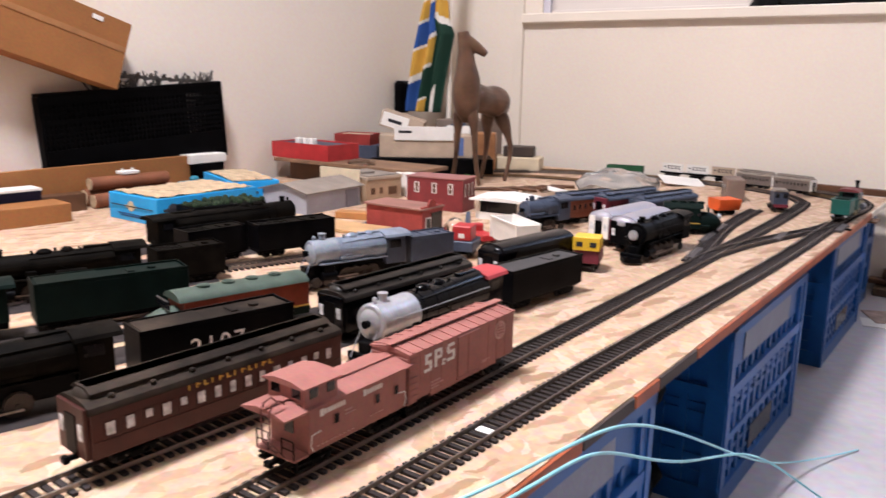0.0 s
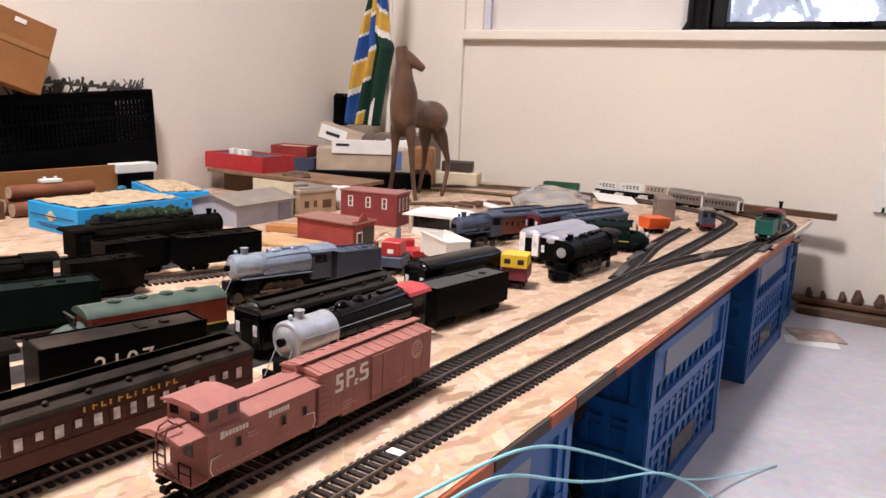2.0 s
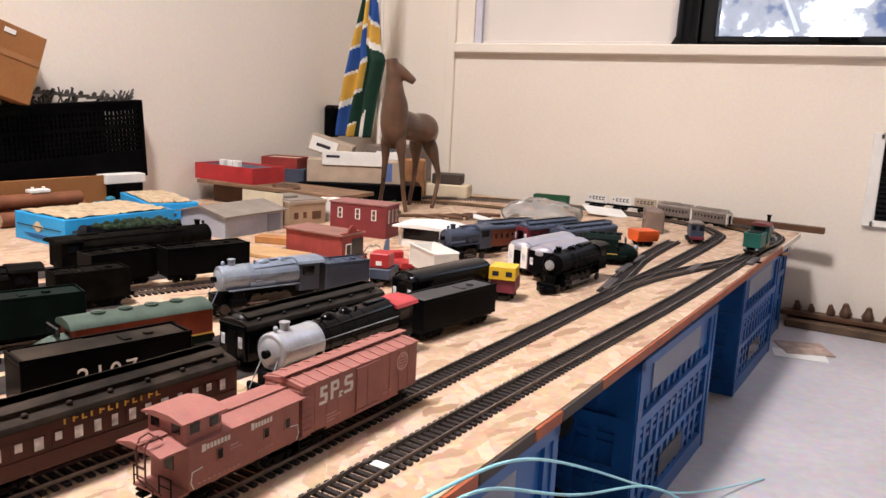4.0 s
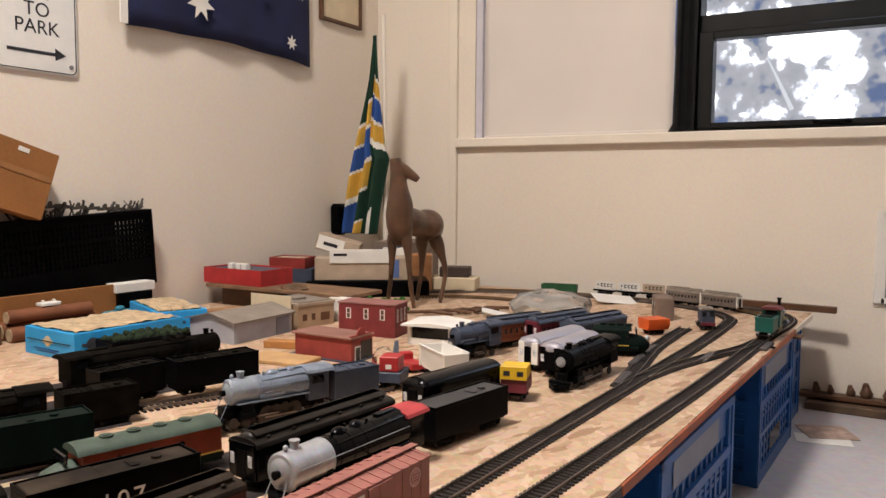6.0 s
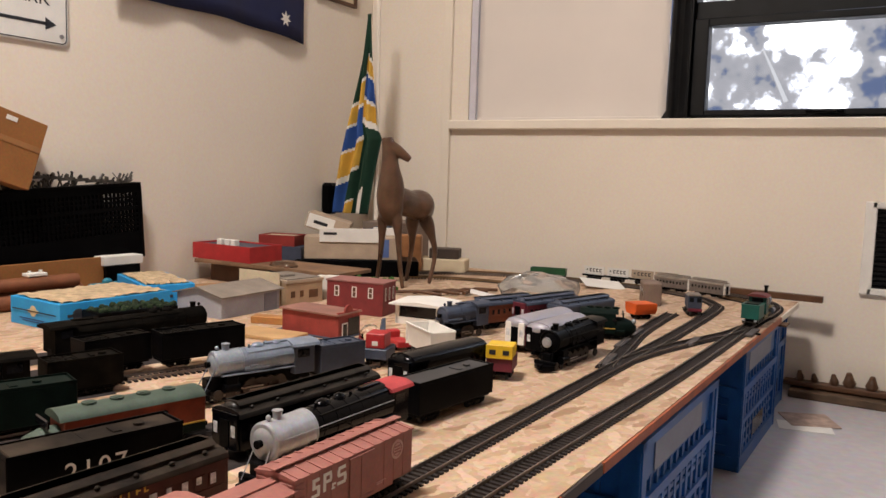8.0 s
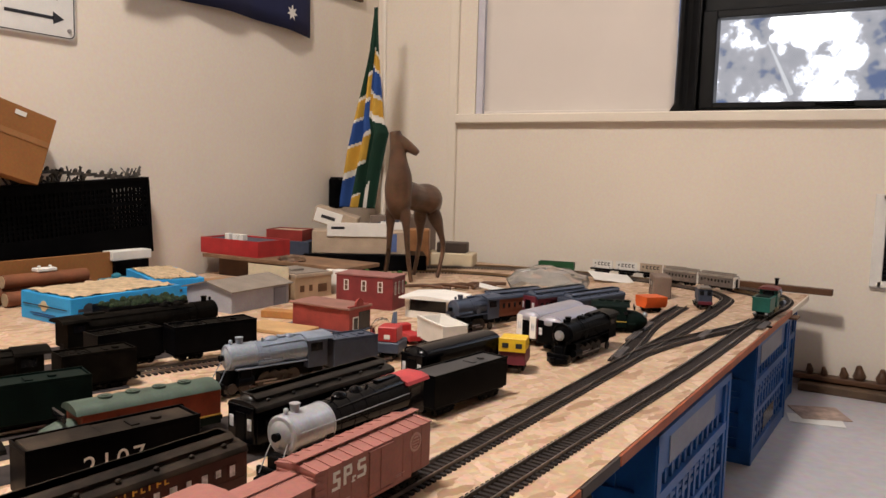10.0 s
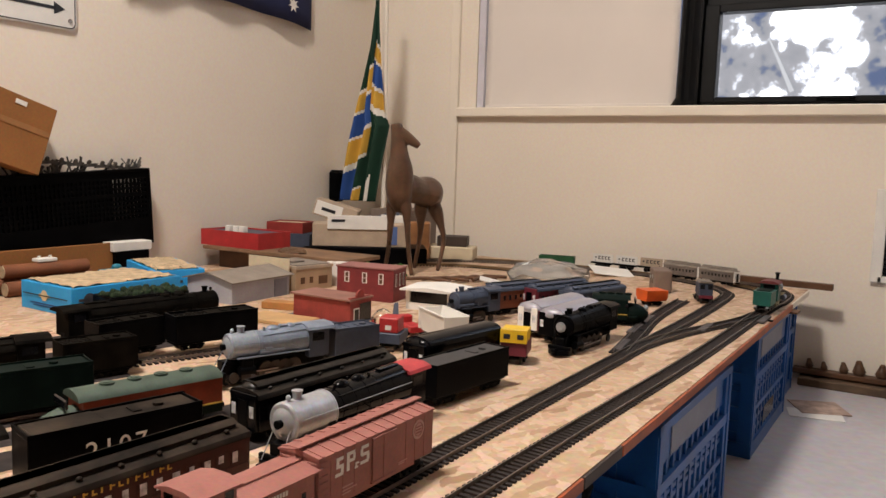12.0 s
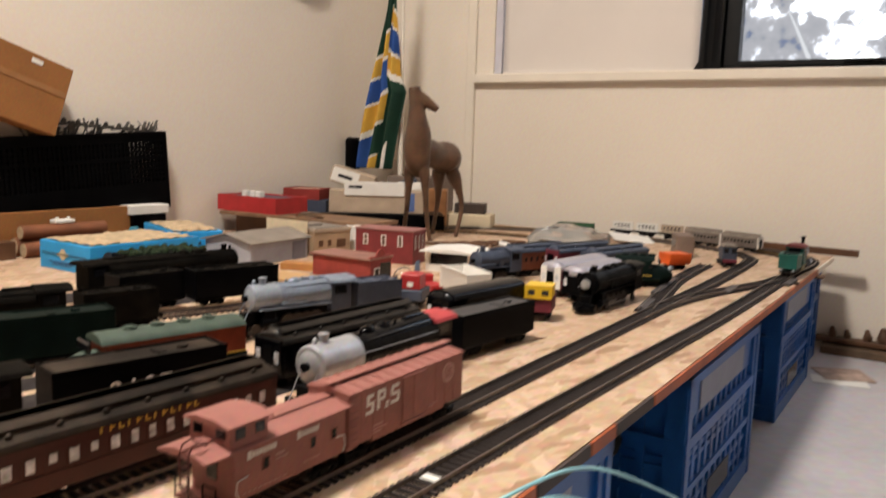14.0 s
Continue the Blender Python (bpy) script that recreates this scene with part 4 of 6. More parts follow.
def steam_engine(m, label, L=0.17, boiler=None, smokebox=None, cab_roof=None, cab=None, gear=None, r=0.0128, drivers=4, group="model steam engines", rods=True, run=None, box=0.034):
    """A steam engine with its front towards -y: boiler, smokebox, cab, wheels, rods and pilot."""
    boiler, smokebox, cab, gear = boiler or M_BLACKGL, smokebox or M_SILVER, cab or boiler or M_BLACKGL, gear or M_BLACK
    cab_roof, run = cab_roof or cab, run or boiler
    c = thing("steam_engine", m, label, "steam engine", group)
    f, bk, zc = -L / 2 + 0.012, L / 2 - 0.034, 0.0385
    mid = f + box
    part("smokebox", B().cyl((0, f, zc), (0, mid, zc), r * 1.02, seg=28).cyl((0, f - 0.0012, zc), (0, f, zc), r * 0.94, r * 1.02, seg=28).cyl((0, mid - 0.0015, zc), (0, mid, zc), r * 1.05, seg=28), smokebox, c)
    front = part("smokebox_door", B().cyl((0, f - 0.004, zc), (0, f - 0.001, zc), r * 0.45, r * 0.80, seg=24).cyl((0, f - 0.0015, zc), (0, f - 0.0005, zc), r * 0.9, seg=24), smokebox, c)
    part("headlight", B().cyl((0, f - 0.0085, zc), (0, f - 0.003, zc), 0.0036, 0.0030, seg=14), M_BLACK, front)
    part("boiler", B().cyl((0, mid, zc), (0, bk - 0.02, zc), r, r * 1.12, seg=28).cyl((0, bk - 0.02, zc), (0, bk, zc), r * 1.12, r * 1.16, seg=28), boiler, c)
    for k in range(6):
        y = mid + (bk - mid) * (k + 0.5) / 6
        part("boiler_band", B().cyl((0, y - 0.0006, zc), (0, y + 0.0006, zc), r * (1.02 + 0.12 * (k + 0.5) / 6) + 0.0002, seg=28), boiler, c)
    part("stack", B().cyl((0, f + 0.014, zc + r - 0.001), (0, f + 0.014, zc + r + 0.0062), 0.0036, 0.0040, seg=16).cyl((0, f + 0.014, zc + r + 0.0062), (0, f + 0.014, zc + r + 0.0072), 0.0046, seg=16), smokebox, c)
    part("sand_dome", B().ball((0, mid + 0.022, zc + r), 0.0062, 0.0085, 0.0045), boiler, c)
    part("steam_dome", B().ball((0, mid + 0.044, zc + r), 0.0060, 0.0070, 0.0050), boiler, c)
    pipes = B()
    for s in (-1, 1):
        pipes.tube([(s * r * 0.75, mid + 0.006, zc + r * 0.72), (s * r * 0.8, (mid + bk) / 2, zc + r * 0.80), (s * r * 0.85, bk, zc + r * 0.86)], 0.0007, seg=5)
        pipes.tube([(s * r * 0.9, mid + 0.03, zc + r * 0.5), (s * r * 1.08, mid + 0.034, zc), (s * r * 1.1, mid + 0.05, zc - r * 0.7)], 0.0006, seg=5)
    part("piping", pipes, boiler, c)
    for k, y in enumerate((mid + 0.010, mid + 0.033, mid + 0.056)):
        if y < bk - 0.006:
            part("valve", B().cyl((0.003 * (-1) ** k, y, zc + r * 0.98), (0.003 * (-1) ** k, y, zc + r + 0.0040), 0.0013, seg=8), boiler, c)
    part("walkway", B().box(-0.0032, 0.0032, bk - 0.030, bk - 0.002, zc + r * 1.10, zc + r * 1.10 + 0.0022, 0.0004), boiler, c)
    part("bell", B().ball((0, f + 0.004, zc + r + 0.0030), 0.0022, 0.0022, 0.0026, seg=10).cyl((0, f + 0.004, zc + r - 0.001), (0, f + 0.004, zc + r + 0.002), 0.0010, seg=6), smokebox, c)
    part("cab", B().box(-0.0165, 0.0165, bk, bk + 0.026, 0.018, 0.0500, 0.0006), cab, c)
    part("cab_roof", B().prof([(-0.0180, 0.0495), (0.0180, 0.0495), (0.0165, 0.0525), (0.008, 0.0552), (-0.008, 0.0552), (-0.0165, 0.0525)], bk - 0.002, bk + 0.033), cab_roof, c)
    for s in (-1, 1):
        part("cab_window", B().box(s * 0.0164, s * 0.0170, bk + 0.004, bk + 0.019, 0.0370, 0.0462), M_DKGLASS, c)
        part("running_board", B().box(s * 0.0090, s * 0.0165, f + 0.004, bk + 0.002, 0.0268, 0.0280, 0.0002), run, c)
        part("cylinder", B().cyl((s * 0.0135, f + 0.006, 0.0135), (s * 0.0135, f + 0.024, 0.0135), 0.0052, seg=14).box(s * 0.0085, s * 0.0165, f + 0.008, f + 0.022, 0.016, 0.026, 0.001), gear, c)
        hand = B().tube([(s * (r + 0.0012), f + 0.004, zc + 0.004), (s * (r + 0.0016), (f + bk) / 2, zc + 0.004), (s * (r + 0.002), bk, zc + 0.004)], 0.0004, seg=5)
        hand.tube([(s * 0.0085, f - 0.002, zc - 0.004), (s * 0.0100, f - 0.0150, 0.010)], 0.0005, seg=5)
        part("handrail", hand, M_SILVER if smokebox is M_SILVER else boiler, c, "thin handrail and front stay")
        tanks = B().cyl((s * 0.0125, bk - 0.060, 0.0315), (s * 0.0125, bk - 0.030, 0.0315), 0.0030, seg=10)
        part("air_pump", B().box(s * 0.0105, s * 0.0150, f + 0.036, f + 0.046, 0.0285, 0.0360, 0.0008), run, c)
        part("air_tank", tanks, run, c)
        pitch = min(0.0215, (bk - f - 0.045) / drivers)
        y0 = f + 0.040
        for k in range(drivers):
            y = y0 + k * pitch
            wh = B().cyl((s * 0.0088, y, 0.0098), (s * 0.0106, y, 0.0098), 0.0096, seg=18).cyl((s * 0.0078, y, 0.0098), (s * 0.0090, y, 0.0098), 0.0103, seg=18).cyl((s * 0.0100, y, 0.0098), (s * 0.0118, y, 0.0098), 0.0022, seg=8)
            part("driving_wheel", wh, M_WHEEL, c)
        if rods:
            part("side_rod", B().box(s * 0.0116, s * 0.0126, y0 - 0.003, y0 + pitch * (drivers - 1) + 0.003, 0.0062, 0.0082, 0.0003), M_RAIL, c)
            part("main_rod", B().box(s * 0.0126, s * 0.0134, f + 0.022, y0 + pitch + 0.002, 0.0098, 0.0116, 0.0003), M_RAIL, c)
        for y in (f + 0.002, f + 0.016, bk + 0.012):
            part("small_wheel", B().cyl((s * 0.0085, y, 0.0058), (s * 0.0104, y, 0.0058), 0.0057, seg=14), M_WHEEL, c)
    part("frame", B().box(-0.0065, 0.0065, f - 0.010, bk + 0.026, 0.0090, 0.0240, 0.0008), gear, c)
    part("pilot", B().plan([(-0.0150, f - 0.010), (0.0150, f - 0.010), (0.0150, f - 0.013), (0.004, f - 0.022), (-0.004, f - 0.022), (-0.0150, f - 0.013)], 0.0030, 0.0092).box(-0.0160, 0.0160, f - 0.013, f - 0.009, 0.0090, 0.0140, 0.0006), gear, c)
    coupler(c, f - 0.018, -1)
    return c


def tender(m, label, L=0.068, material=None, top=None, h=0.0440, group="model tenders", coal=None, covered=False):
    material, top = material or M_BLACK, top or M_SOOT
    c = thing("tender", m, label, "tender", group)
    w = 0.0172
    part("tank", B().box(-w, w, -L, L, 0.0120, h, 0.0007), material, c)
    part("deck", B().box(-w + 0.002, w - 0.002, -L * 0.15, L - 0.003, h - 0.0002, h + 0.0014, 0.0004), top, c)
    if covered:
        part("bunker_cover", B().box(-w + 0.002, w - 0.002, -L + 0.003, -L * 0.15, h - 0.0002, h + 0.0022, 0.0008), top, c)
    else:
        heap = B()
        rr = random.Random(int(L * 9000))
        for k in range(60):
            heap.ball((rr.uniform(-w + 0.005, w - 0.005), rr.uniform(-L + 0.006, -L * 0.25), h - 0.001 + rr.uniform(-0.001, 0.0015)), 0.0030, 0.0034, 0.0022, seg=6)
        part("coal_load", heap, coal or M_SOOT, c)["kind"] = "stuff"
    part("coping", B().box(-w, -w + 0.0012, -L, L, h, h + 0.003).box(w - 0.0012, w, -L, L, h, h + 0.003).box(-w, w, L - 0.0012, L, h, h + 0.0022).box(-w, w, -L, -L + 0.0012, h, h + 0.003), material, c)
    part("water_hatch", B().cyl((0, L * 0.55, h + 0.001), (0, L * 0.55, h + 0.0035), 0.0042, seg=14).box(-0.007, 0.007, L * 0.2, L * 0.3, h + 0.001, h + 0.0024), top, c)
    part("underframe", B().box(-0.013, 0.013, -L + 0.001, L - 0.001, 0.0090, 0.0122), M_BLACK, c)
    add_truck(c, -L + 0.024)
    add_truck(c, L - 0.024)
    coupler(c, L, 1)
    return c


def diesel(m, label, L=0.085, body=None, roof=None, lower=None, nose=True, group="model diesel engines", lamp=False):
    """A streamlined cab unit, its nose towards -y."""
    c = thing("diesel_engine", m, label, "diesel engine", group)
    w = 0.0178
    part("body", B().box(-w, w, -L + 0.034, L, 0.0185, 0.0425, 0.0008), body, c)
    part("skirt", B().box(-w - 0.0003, w + 0.0003, -L + 0.034, L, 0.0100, 0.0187, 0.0006), lower, c)
    part("stripe", B().box(-w - 0.0005, w + 0.0005, -L + 0.034, L, 0.0182, 0.0196), M_GOLD, c)
    arc = [((w + 0.0004) * math.cos(math.pi - math.pi * k / 8), 0.0420 + 0.0075 * math.sin(math.pi * k / 8)) for k in range(9)]
    part("roof", B().prof(arc, -L + 0.030, L), roof, c)
    if nose:
        part("nose", B().ball((0, -L + 0.030, 0.0185), w, 0.030, 0.0175).box(-w, w, -L + 0.016, -L + 0.036, 0.0100, 0.0200, 0.004), roof, c)
        part("windshield", B().box(-0.014, 0.014, -L + 0.021, -L + 0.0235, 0.0365, 0.0445, 0.001), M_DKGLASS, c)
    if lamp:
        part("headlight", B().ball((0, -L + 0.005, 0.0290), 0.0050, 0.0040, 0.0050, seg=14), M_SILVER, c, "silver headlight")
    for y in (-0.25, 0.05, 0.35, 0.65):
        part("roof_fan", B().cyl((0, y * L, 0.0485), (0, y * L, 0.0510), 0.0060, seg=16).cyl((0, y * L, 0.0510), (0, y * L, 0.0516), 0.0035, seg=12), roof, c)
    for s in (-1, 1):
        for y in (-0.2, 0.15, 0.5):
            part("porthole", B().cyl((s * w, y * L, 0.033), (s * (w + 0.0007), y * L, 0.033), 0.0030, seg=14), M_DKGLASS, c)
        add_truck(c, s * (L - 0.032))
    coupler(c, L, 1)
    return c


def old_time_engine(m):
    """The small green engine with its tender at the back, its front towards +y."""
    c = thing("steam_engine", m, "small teal green model steam engine with red cab roof", "steam engine", "model steam engines")
    part("tender_tank", B().prof([(-0.0150, 0.012), (0.0150, 0.012), (0.0150, 0.034), (0.0165, 0.037), (-0.0165, 0.037), (-0.0150, 0.034)], -0.078, -0.032).box(-0.0145, 0.0145, -0.040, -0.030, 0.012, 0.030), M_GREEN, c, "teal green tender tank")
    part("coal_bunker", B().box(-0.0115, 0.0115, -0.070, -0.040, 0.0365, 0.0385), M_PULLMAN, c)
    cab = part("cab", B().box(-0.0155, 0.0155, -0.020, -0.016, 0.014, 0.046).box(-0.0155, -0.0140, -0.020, 0.004, 0.014, 0.046).box(0.0140, 0.0155, -0.020, 0.004, 0.014, 0.046).box(-0.0155, 0.0155, 0.000, 0.004, 0.014, 0.046), M_GREEN, c)
    part("cab_roof", B().prof([(-0.018, 0.0455), (0.018, 0.0455), (0.016, 0.0480), (0.008, 0.0505), (-0.008, 0.0505), (-0.016, 0.0480)], -0.027, 0.008), M_ROOFBR, c, "dusty red cab roof")
    for s in (-1, 1):
        part("cab_window", B().box(s * 0.0154, s * 0.0160, -0.014, -0.003, 0.031, 0.042), M_DKGLASS, cab)
    part("backhead_opening", B().box(-0.010, 0.010, -0.0206, -0.0199, 0.016, 0.043), M_DKGLASS, cab)
    part("boiler", B().cyl((0, 0.004, 0.031), (0, 0.046, 0.031), 0.0100, seg=24), M_BLACKGL, c)
    part("smokebox", B().cyl((0, 0.046, 0.031), (0, 0.060, 0.031), 0.0104, seg=24).cyl((0, 0.060, 0.031), (0, 0.063, 0.031), 0.0085, 0.0050, seg=20), M_GREY, c)
    part("dome", B().ball((0, 0.018, 0.041), 0.0050, 0.0055, 0.0060).ball((0, 0.033, 0.041), 0.0045, 0.0050, 0.0055), M_BLACKGL, c)
    part("stack", B().cyl((0, 0.053, 0.040), (0, 0.053, 0.056), 0.0026, 0.0034, seg=14).cyl((0, 0.053, 0.056), (0, 0.053, 0.059), 0.0044, seg=14), M_BLACKGL, c)
    for s in (-1, 1):
        part("cylinder", B().cyl((s * 0.013, 0.046, 0.013), (s * 0.013, 0.062, 0.013), 0.0050, seg=14), M_GREY, c)
        for y in (0.006, 0.024):
            part("driving_wheel", B().cyl((s * 0.0085, y, 0.0098), (s * 0.0105, y, 0.0098), 0.0098, seg=18), M_BRASSY, c)
        part("side_rod", B().box(s * 0.0112, s * 0.0122, 0.002, 0.046, 0.0090, 0.0108), M_BRASSY, c)
        part("running_board", B().box(s * 0.0080, s * 0.0150, 0.004, 0.060, 0.0205, 0.0216), M_BRASSY, c)
    part("pilot", B().plan([(-0.014, 0.066), (0.014, 0.066), (0.003, 0.080), (-0.003, 0.080)], 0.004, 0.011), M_GREY, c)
    part("frame", B().box(-0.007, 0.007, -0.028, 0.066, 0.008, 0.021), M_BLACK, c)
    add_truck(c, -0.064)
    add_truck(c, -0.042)
    part("rear_light", B().box(-0.012, -0.008, -0.0796, -0.0775, 0.008, 0.011).box(0.008, 0.012, -0.0796, -0.0775, 0.008, 0.011), M_SILVER, c)
    return c


# track two: caboose and boxcar; track one: the small green engine
caboose(at(-0.126, 0.6150, RAIL, 0) @ Matrix.Diagonal((1, 0.945, 0.90, 1)))
box_car(at(-0.126, 0.7345, RAIL, 0) @ Matrix.Diagonal((1, 0.951, 0.915, 1)))
old_time_engine(at(-0.034, 1.83, RAIL, -1))

# third row
coach(at(-0.2165, 0.590, RAIL, -3), "tuscan red model passenger car with dusty black roof", L=0.098, roof=M_DUST)
steam_engine(at(-0.208, 0.826, 0, -1), "black model steam engine with silver smokebox and red cab roof", L=0.194, cab_roof=M_PINKRED, boiler=M_BLACKGL, r=0.0160, box=0.046)
tender(at(-0.204, 1.006, 0, -7), "long black square model tender with dusty grey deck", L=0.0635, material=M_BLACK, h=0.0430, top=mat("dusty_grey_deck", (0.045, 0.043, 0.045), 0.55, var=0.3), covered=True)
yel = thing("maintenance_car", at(-0.224, 1.173, 0, 18), "small maroon model car with yellow end panel", "railway car", "model railway cars")
part("body", B().box(-0.0165, 0.0165, -0.022, 0.022, 0.012, 0.030, 0.0008), M_MAROON, yel)
part("end_panel", B().box(-0.0170, 0.0170, -0.0245, -0.0215, 0.029, 0.046, 0.0006), M_YELLOW, yel, "bright yellow end panel")
part("load", B().box(-0.0165, 0.0165, -0.021, 0.010, 0.030, 0.045, 0.0006), M_YELLOW, yel)
for xx in (-0.0085, 0.0085):
    part("end_mark", B().box(xx - 0.004, xx + 0.004, -0.0250, -0.0244, 0.034, 0.040), M_INK, yel)
add_truck(yel, 0.0)

# fourth row
num = tender(at(-0.306, 0.655, 0, -12), "black model tender with white road number", L=0.066, material=M_BLACK, top=M_DUST, h=0.0470, covered=True)
words("number", "2107", 0.0205, M_WHITE, num, pose(0.0175, -0.004, 0.0280, 90, 0, 90), spacing=1.2)
steam_engine(at(-0.3465, 0.490, 0, -12), "dark model steam engine with dusty roof behind the passenger car", L=0.19, boiler=M_SOOT, smokebox=M_SOOT, cab_roof=M_SOOT, r=0.0145)
coach(at(-0.275, 0.858, 0, -3), "black model passenger car with white end doors", L=0.092, side=M_BLACKGL, roof=mat("worn_black_roof", (0.006, 0.005, 0.005), 0.32, var=0.5, scale=40, tint=(0.022, 0.018, 0.015), spec=0.25), panes=M_DKGLASS, name_bars=False)
coach(at(-0.262, 1.083, 0, -8), "gloss black rounded model observation car", L=0.069, side=M_BLACKGL, roof=M_BLACKGL, panes=M_DKGLASS, name_bars=False, rounded=True)
silver_face = steam_engine(at(-0.187, 1.312, 0, -4), "black model steam engine with silver headlight", L=0.155, boiler=M_BLACK, smokebox=M_BLACK, r=0.0150, box=0.03)
part("headlight_ring", B().cyl((0, -0.0750, 0.0385), (0, -0.0738, 0.0385), 0.0068, seg=20).cyl((0, -0.0765, 0.0385), (0, -0.0750, 0.0385), 0.0042, seg=16), M_SILVER, silver_face, "silver headlight ring")
coach(at(-0.228, 1.352, 0.0, -4), "model passenger car with silver roof", L=0.060, side=M_BLACK, roof=M_SILROOF, panes=M_DKGLASS, name_bars=False, rounded=True)
coach(at(-0.268, 1.378, 0, -7), "model passenger car with silver roof and maroon band", L=0.066, side=M_MAROON, roof=M_SILROOF, panes=M_PAPER, name_bars=False, rounded=True, ends=M_PAPER)
diesel(at(-0.205, 1.502, 0, 112), "dark olive green model diesel engine", L=0.045, body=M_PULLMAN, roof=M_PULLMAN, lower=M_PULLMAN, lamp=True)

M_GREYLT = mat("light_blue_grey_paint", (0.33, 0.37, 0.43), 0.36, metal=0.3, var=0.2, scale=50)
# fifth row
diesel(at(-0.372, 0.718, 0, -13), "green and orange model diesel engine with sage roof", L=0.080, body=M_ORANGE, roof=M_SAGE, lower=M_PULLMAN)
steam_engine(at(-0.401, 0.926, RAIL, -18), "blue grey primed model steam engine", L=0.136, boiler=M_GREY, smokebox=M_GREYLT, cab=M_GREYDK, cab_roof=M_GREY, r=0.0140, run=M_GREY, box=0.03)
tender(at(-0.370, 1.020, RAIL, -18), "slate blue grey model tender", L=0.031, material=M_GREYDK, top=M_GREYDK, h=0.044, coal=M_GREYDK)
tender(at(-0.488, 0.674, 0, -18), "dark green streamlined model tender", L=0.070, material=M_PULLMAN, top=M_PULLMAN, h=0.047, covered=True)
steam_engine(at(-0.545, 0.50, 0, -18), "dark green model steam engine", L=0.20, boiler=M_PULLMAN, smokebox=M_PULLMAN, r=0.016)

# sixth row: black engines at the back of the yard
tender(at(-0.598, 0.875, RAIL, -6), "dusty black model tender", L=0.042, material=M_BLACK, h=0.043)
tender(at(-0.560, 0.975, RAIL, -15), "dusty black model tender with straight deck", L=0.056, material=M_BLACK, h=0.043)
tender(at(-0.556, 0.808, 0, -14), "small dusty black model tender", L=0.040, material=M_SOOT, h=0.042)
steam_engine(at(-0.600, 0.685, 0, -20), "dusty black model steam engine in the yard", L=0.17, boiler=M_SOOT, smokebox=M_SOOT, cab_roof=M_SOOT)
steam_engine(at(-0.682, 0.965, 0, 174), "dusty black model steam engine beside blue boxes", L=0.24, boiler=M_SOOT, smokebox=M_SOOT, cab_roof=M_SOOT, r=0.0145)

# cars further away
coach(at(-0.386, 1.478, 0, -20), "dark brown wooden model coach with grey roof", L=0.060, side=mat("red_brown_wood_paint", (0.16, 0.045, 0.02), 0.5), roof=M_GREYDK, panes=M_DKGLASS, name_bars=False)
steam_engine(at(-0.392, 1.352, 0, -16), "slate grey model steam engine between coaches", L=0.105, boiler=M_GREYDK, smokebox=M_GREYDK, drivers=3, r=0.0135, box=0.03)
coach(at(-0.335, 1.545, 0, -16), "maroon model coach with grey roof", L=0.07, side=M_MAROON, roof=M_GREYDK, panes=M_DKGLASS, name_bars=False)
coach(at(-0.275, 1.560, 0, -15), "dark grey model coach", L=0.07, side=M_GREYDK, roof=M_GREYDK, panes=M_DKGLASS, name_bars=False)
orange = thing("tank_car", at(-0.220, 1.715, 0, -40), "small bright orange model work car", "railway car", "model railway cars")
part("body", B().prof([(-0.014, 0.010), (0.014, 0.010), (0.019, 0.018), (0.019, 0.030), (-0.019, 0.030), (-0.019, 0.018)], -0.022, 0.022), mat("bright_orange_paint", (0.66, 0.10, 0.012), 0.5), orange)
add_truck(orange, 0.0)
dk = thing("diesel_engine", at(-0.153, 1.825, 0, 24), "small dark model switcher engine", "diesel engine", "model diesel engines")
part("cab", B().box(-0.013, 0.013, -0.020, 0.010, 0.012, 0.040, 0.002), M_GREYDK, dk)
part("hood", B().box(-0.009, 0.009, 0.010, 0.045, 0.012, 0.034, 0.002), M_GREYDK, dk)
part("cab_roof", B().prof([(-0.014, 0.0395), (0.014, 0.0395), (0.010, 0.043), (-0.010, 0.043)], -0.022, 0.012), M_GREYROOF, dk)
for xx in (-0.007, 0.007):
    part("cab_window", B().box(xx - 0.004, xx + 0.004, -0.0206, -0.0198, 0.028, 0.036), M_DKGLASS, dk)
part("bumper", B().box(-0.013, 0.013, -0.024, -0.020, 0.010, 0.016, 0.0006), M_MAROON, dk)
add_truck(dk, -0.008)
add_truck(dk, 0.028)
SMALL = Matrix.Diagonal((0.72, 0.72, 0.72, 1))
for u, v, a in ((-0.182, 2.068, -108), (-0.268, 2.092, -104)):
    coach(at(u, v, RAIL, a) @ SMALL, "grey stainless model passenger car on the curve", L=0.058, side=M_STEEL, roof=M_GREYROOF, panes=M_DKGLASS, name_bars=False, ends=M_PAPER)
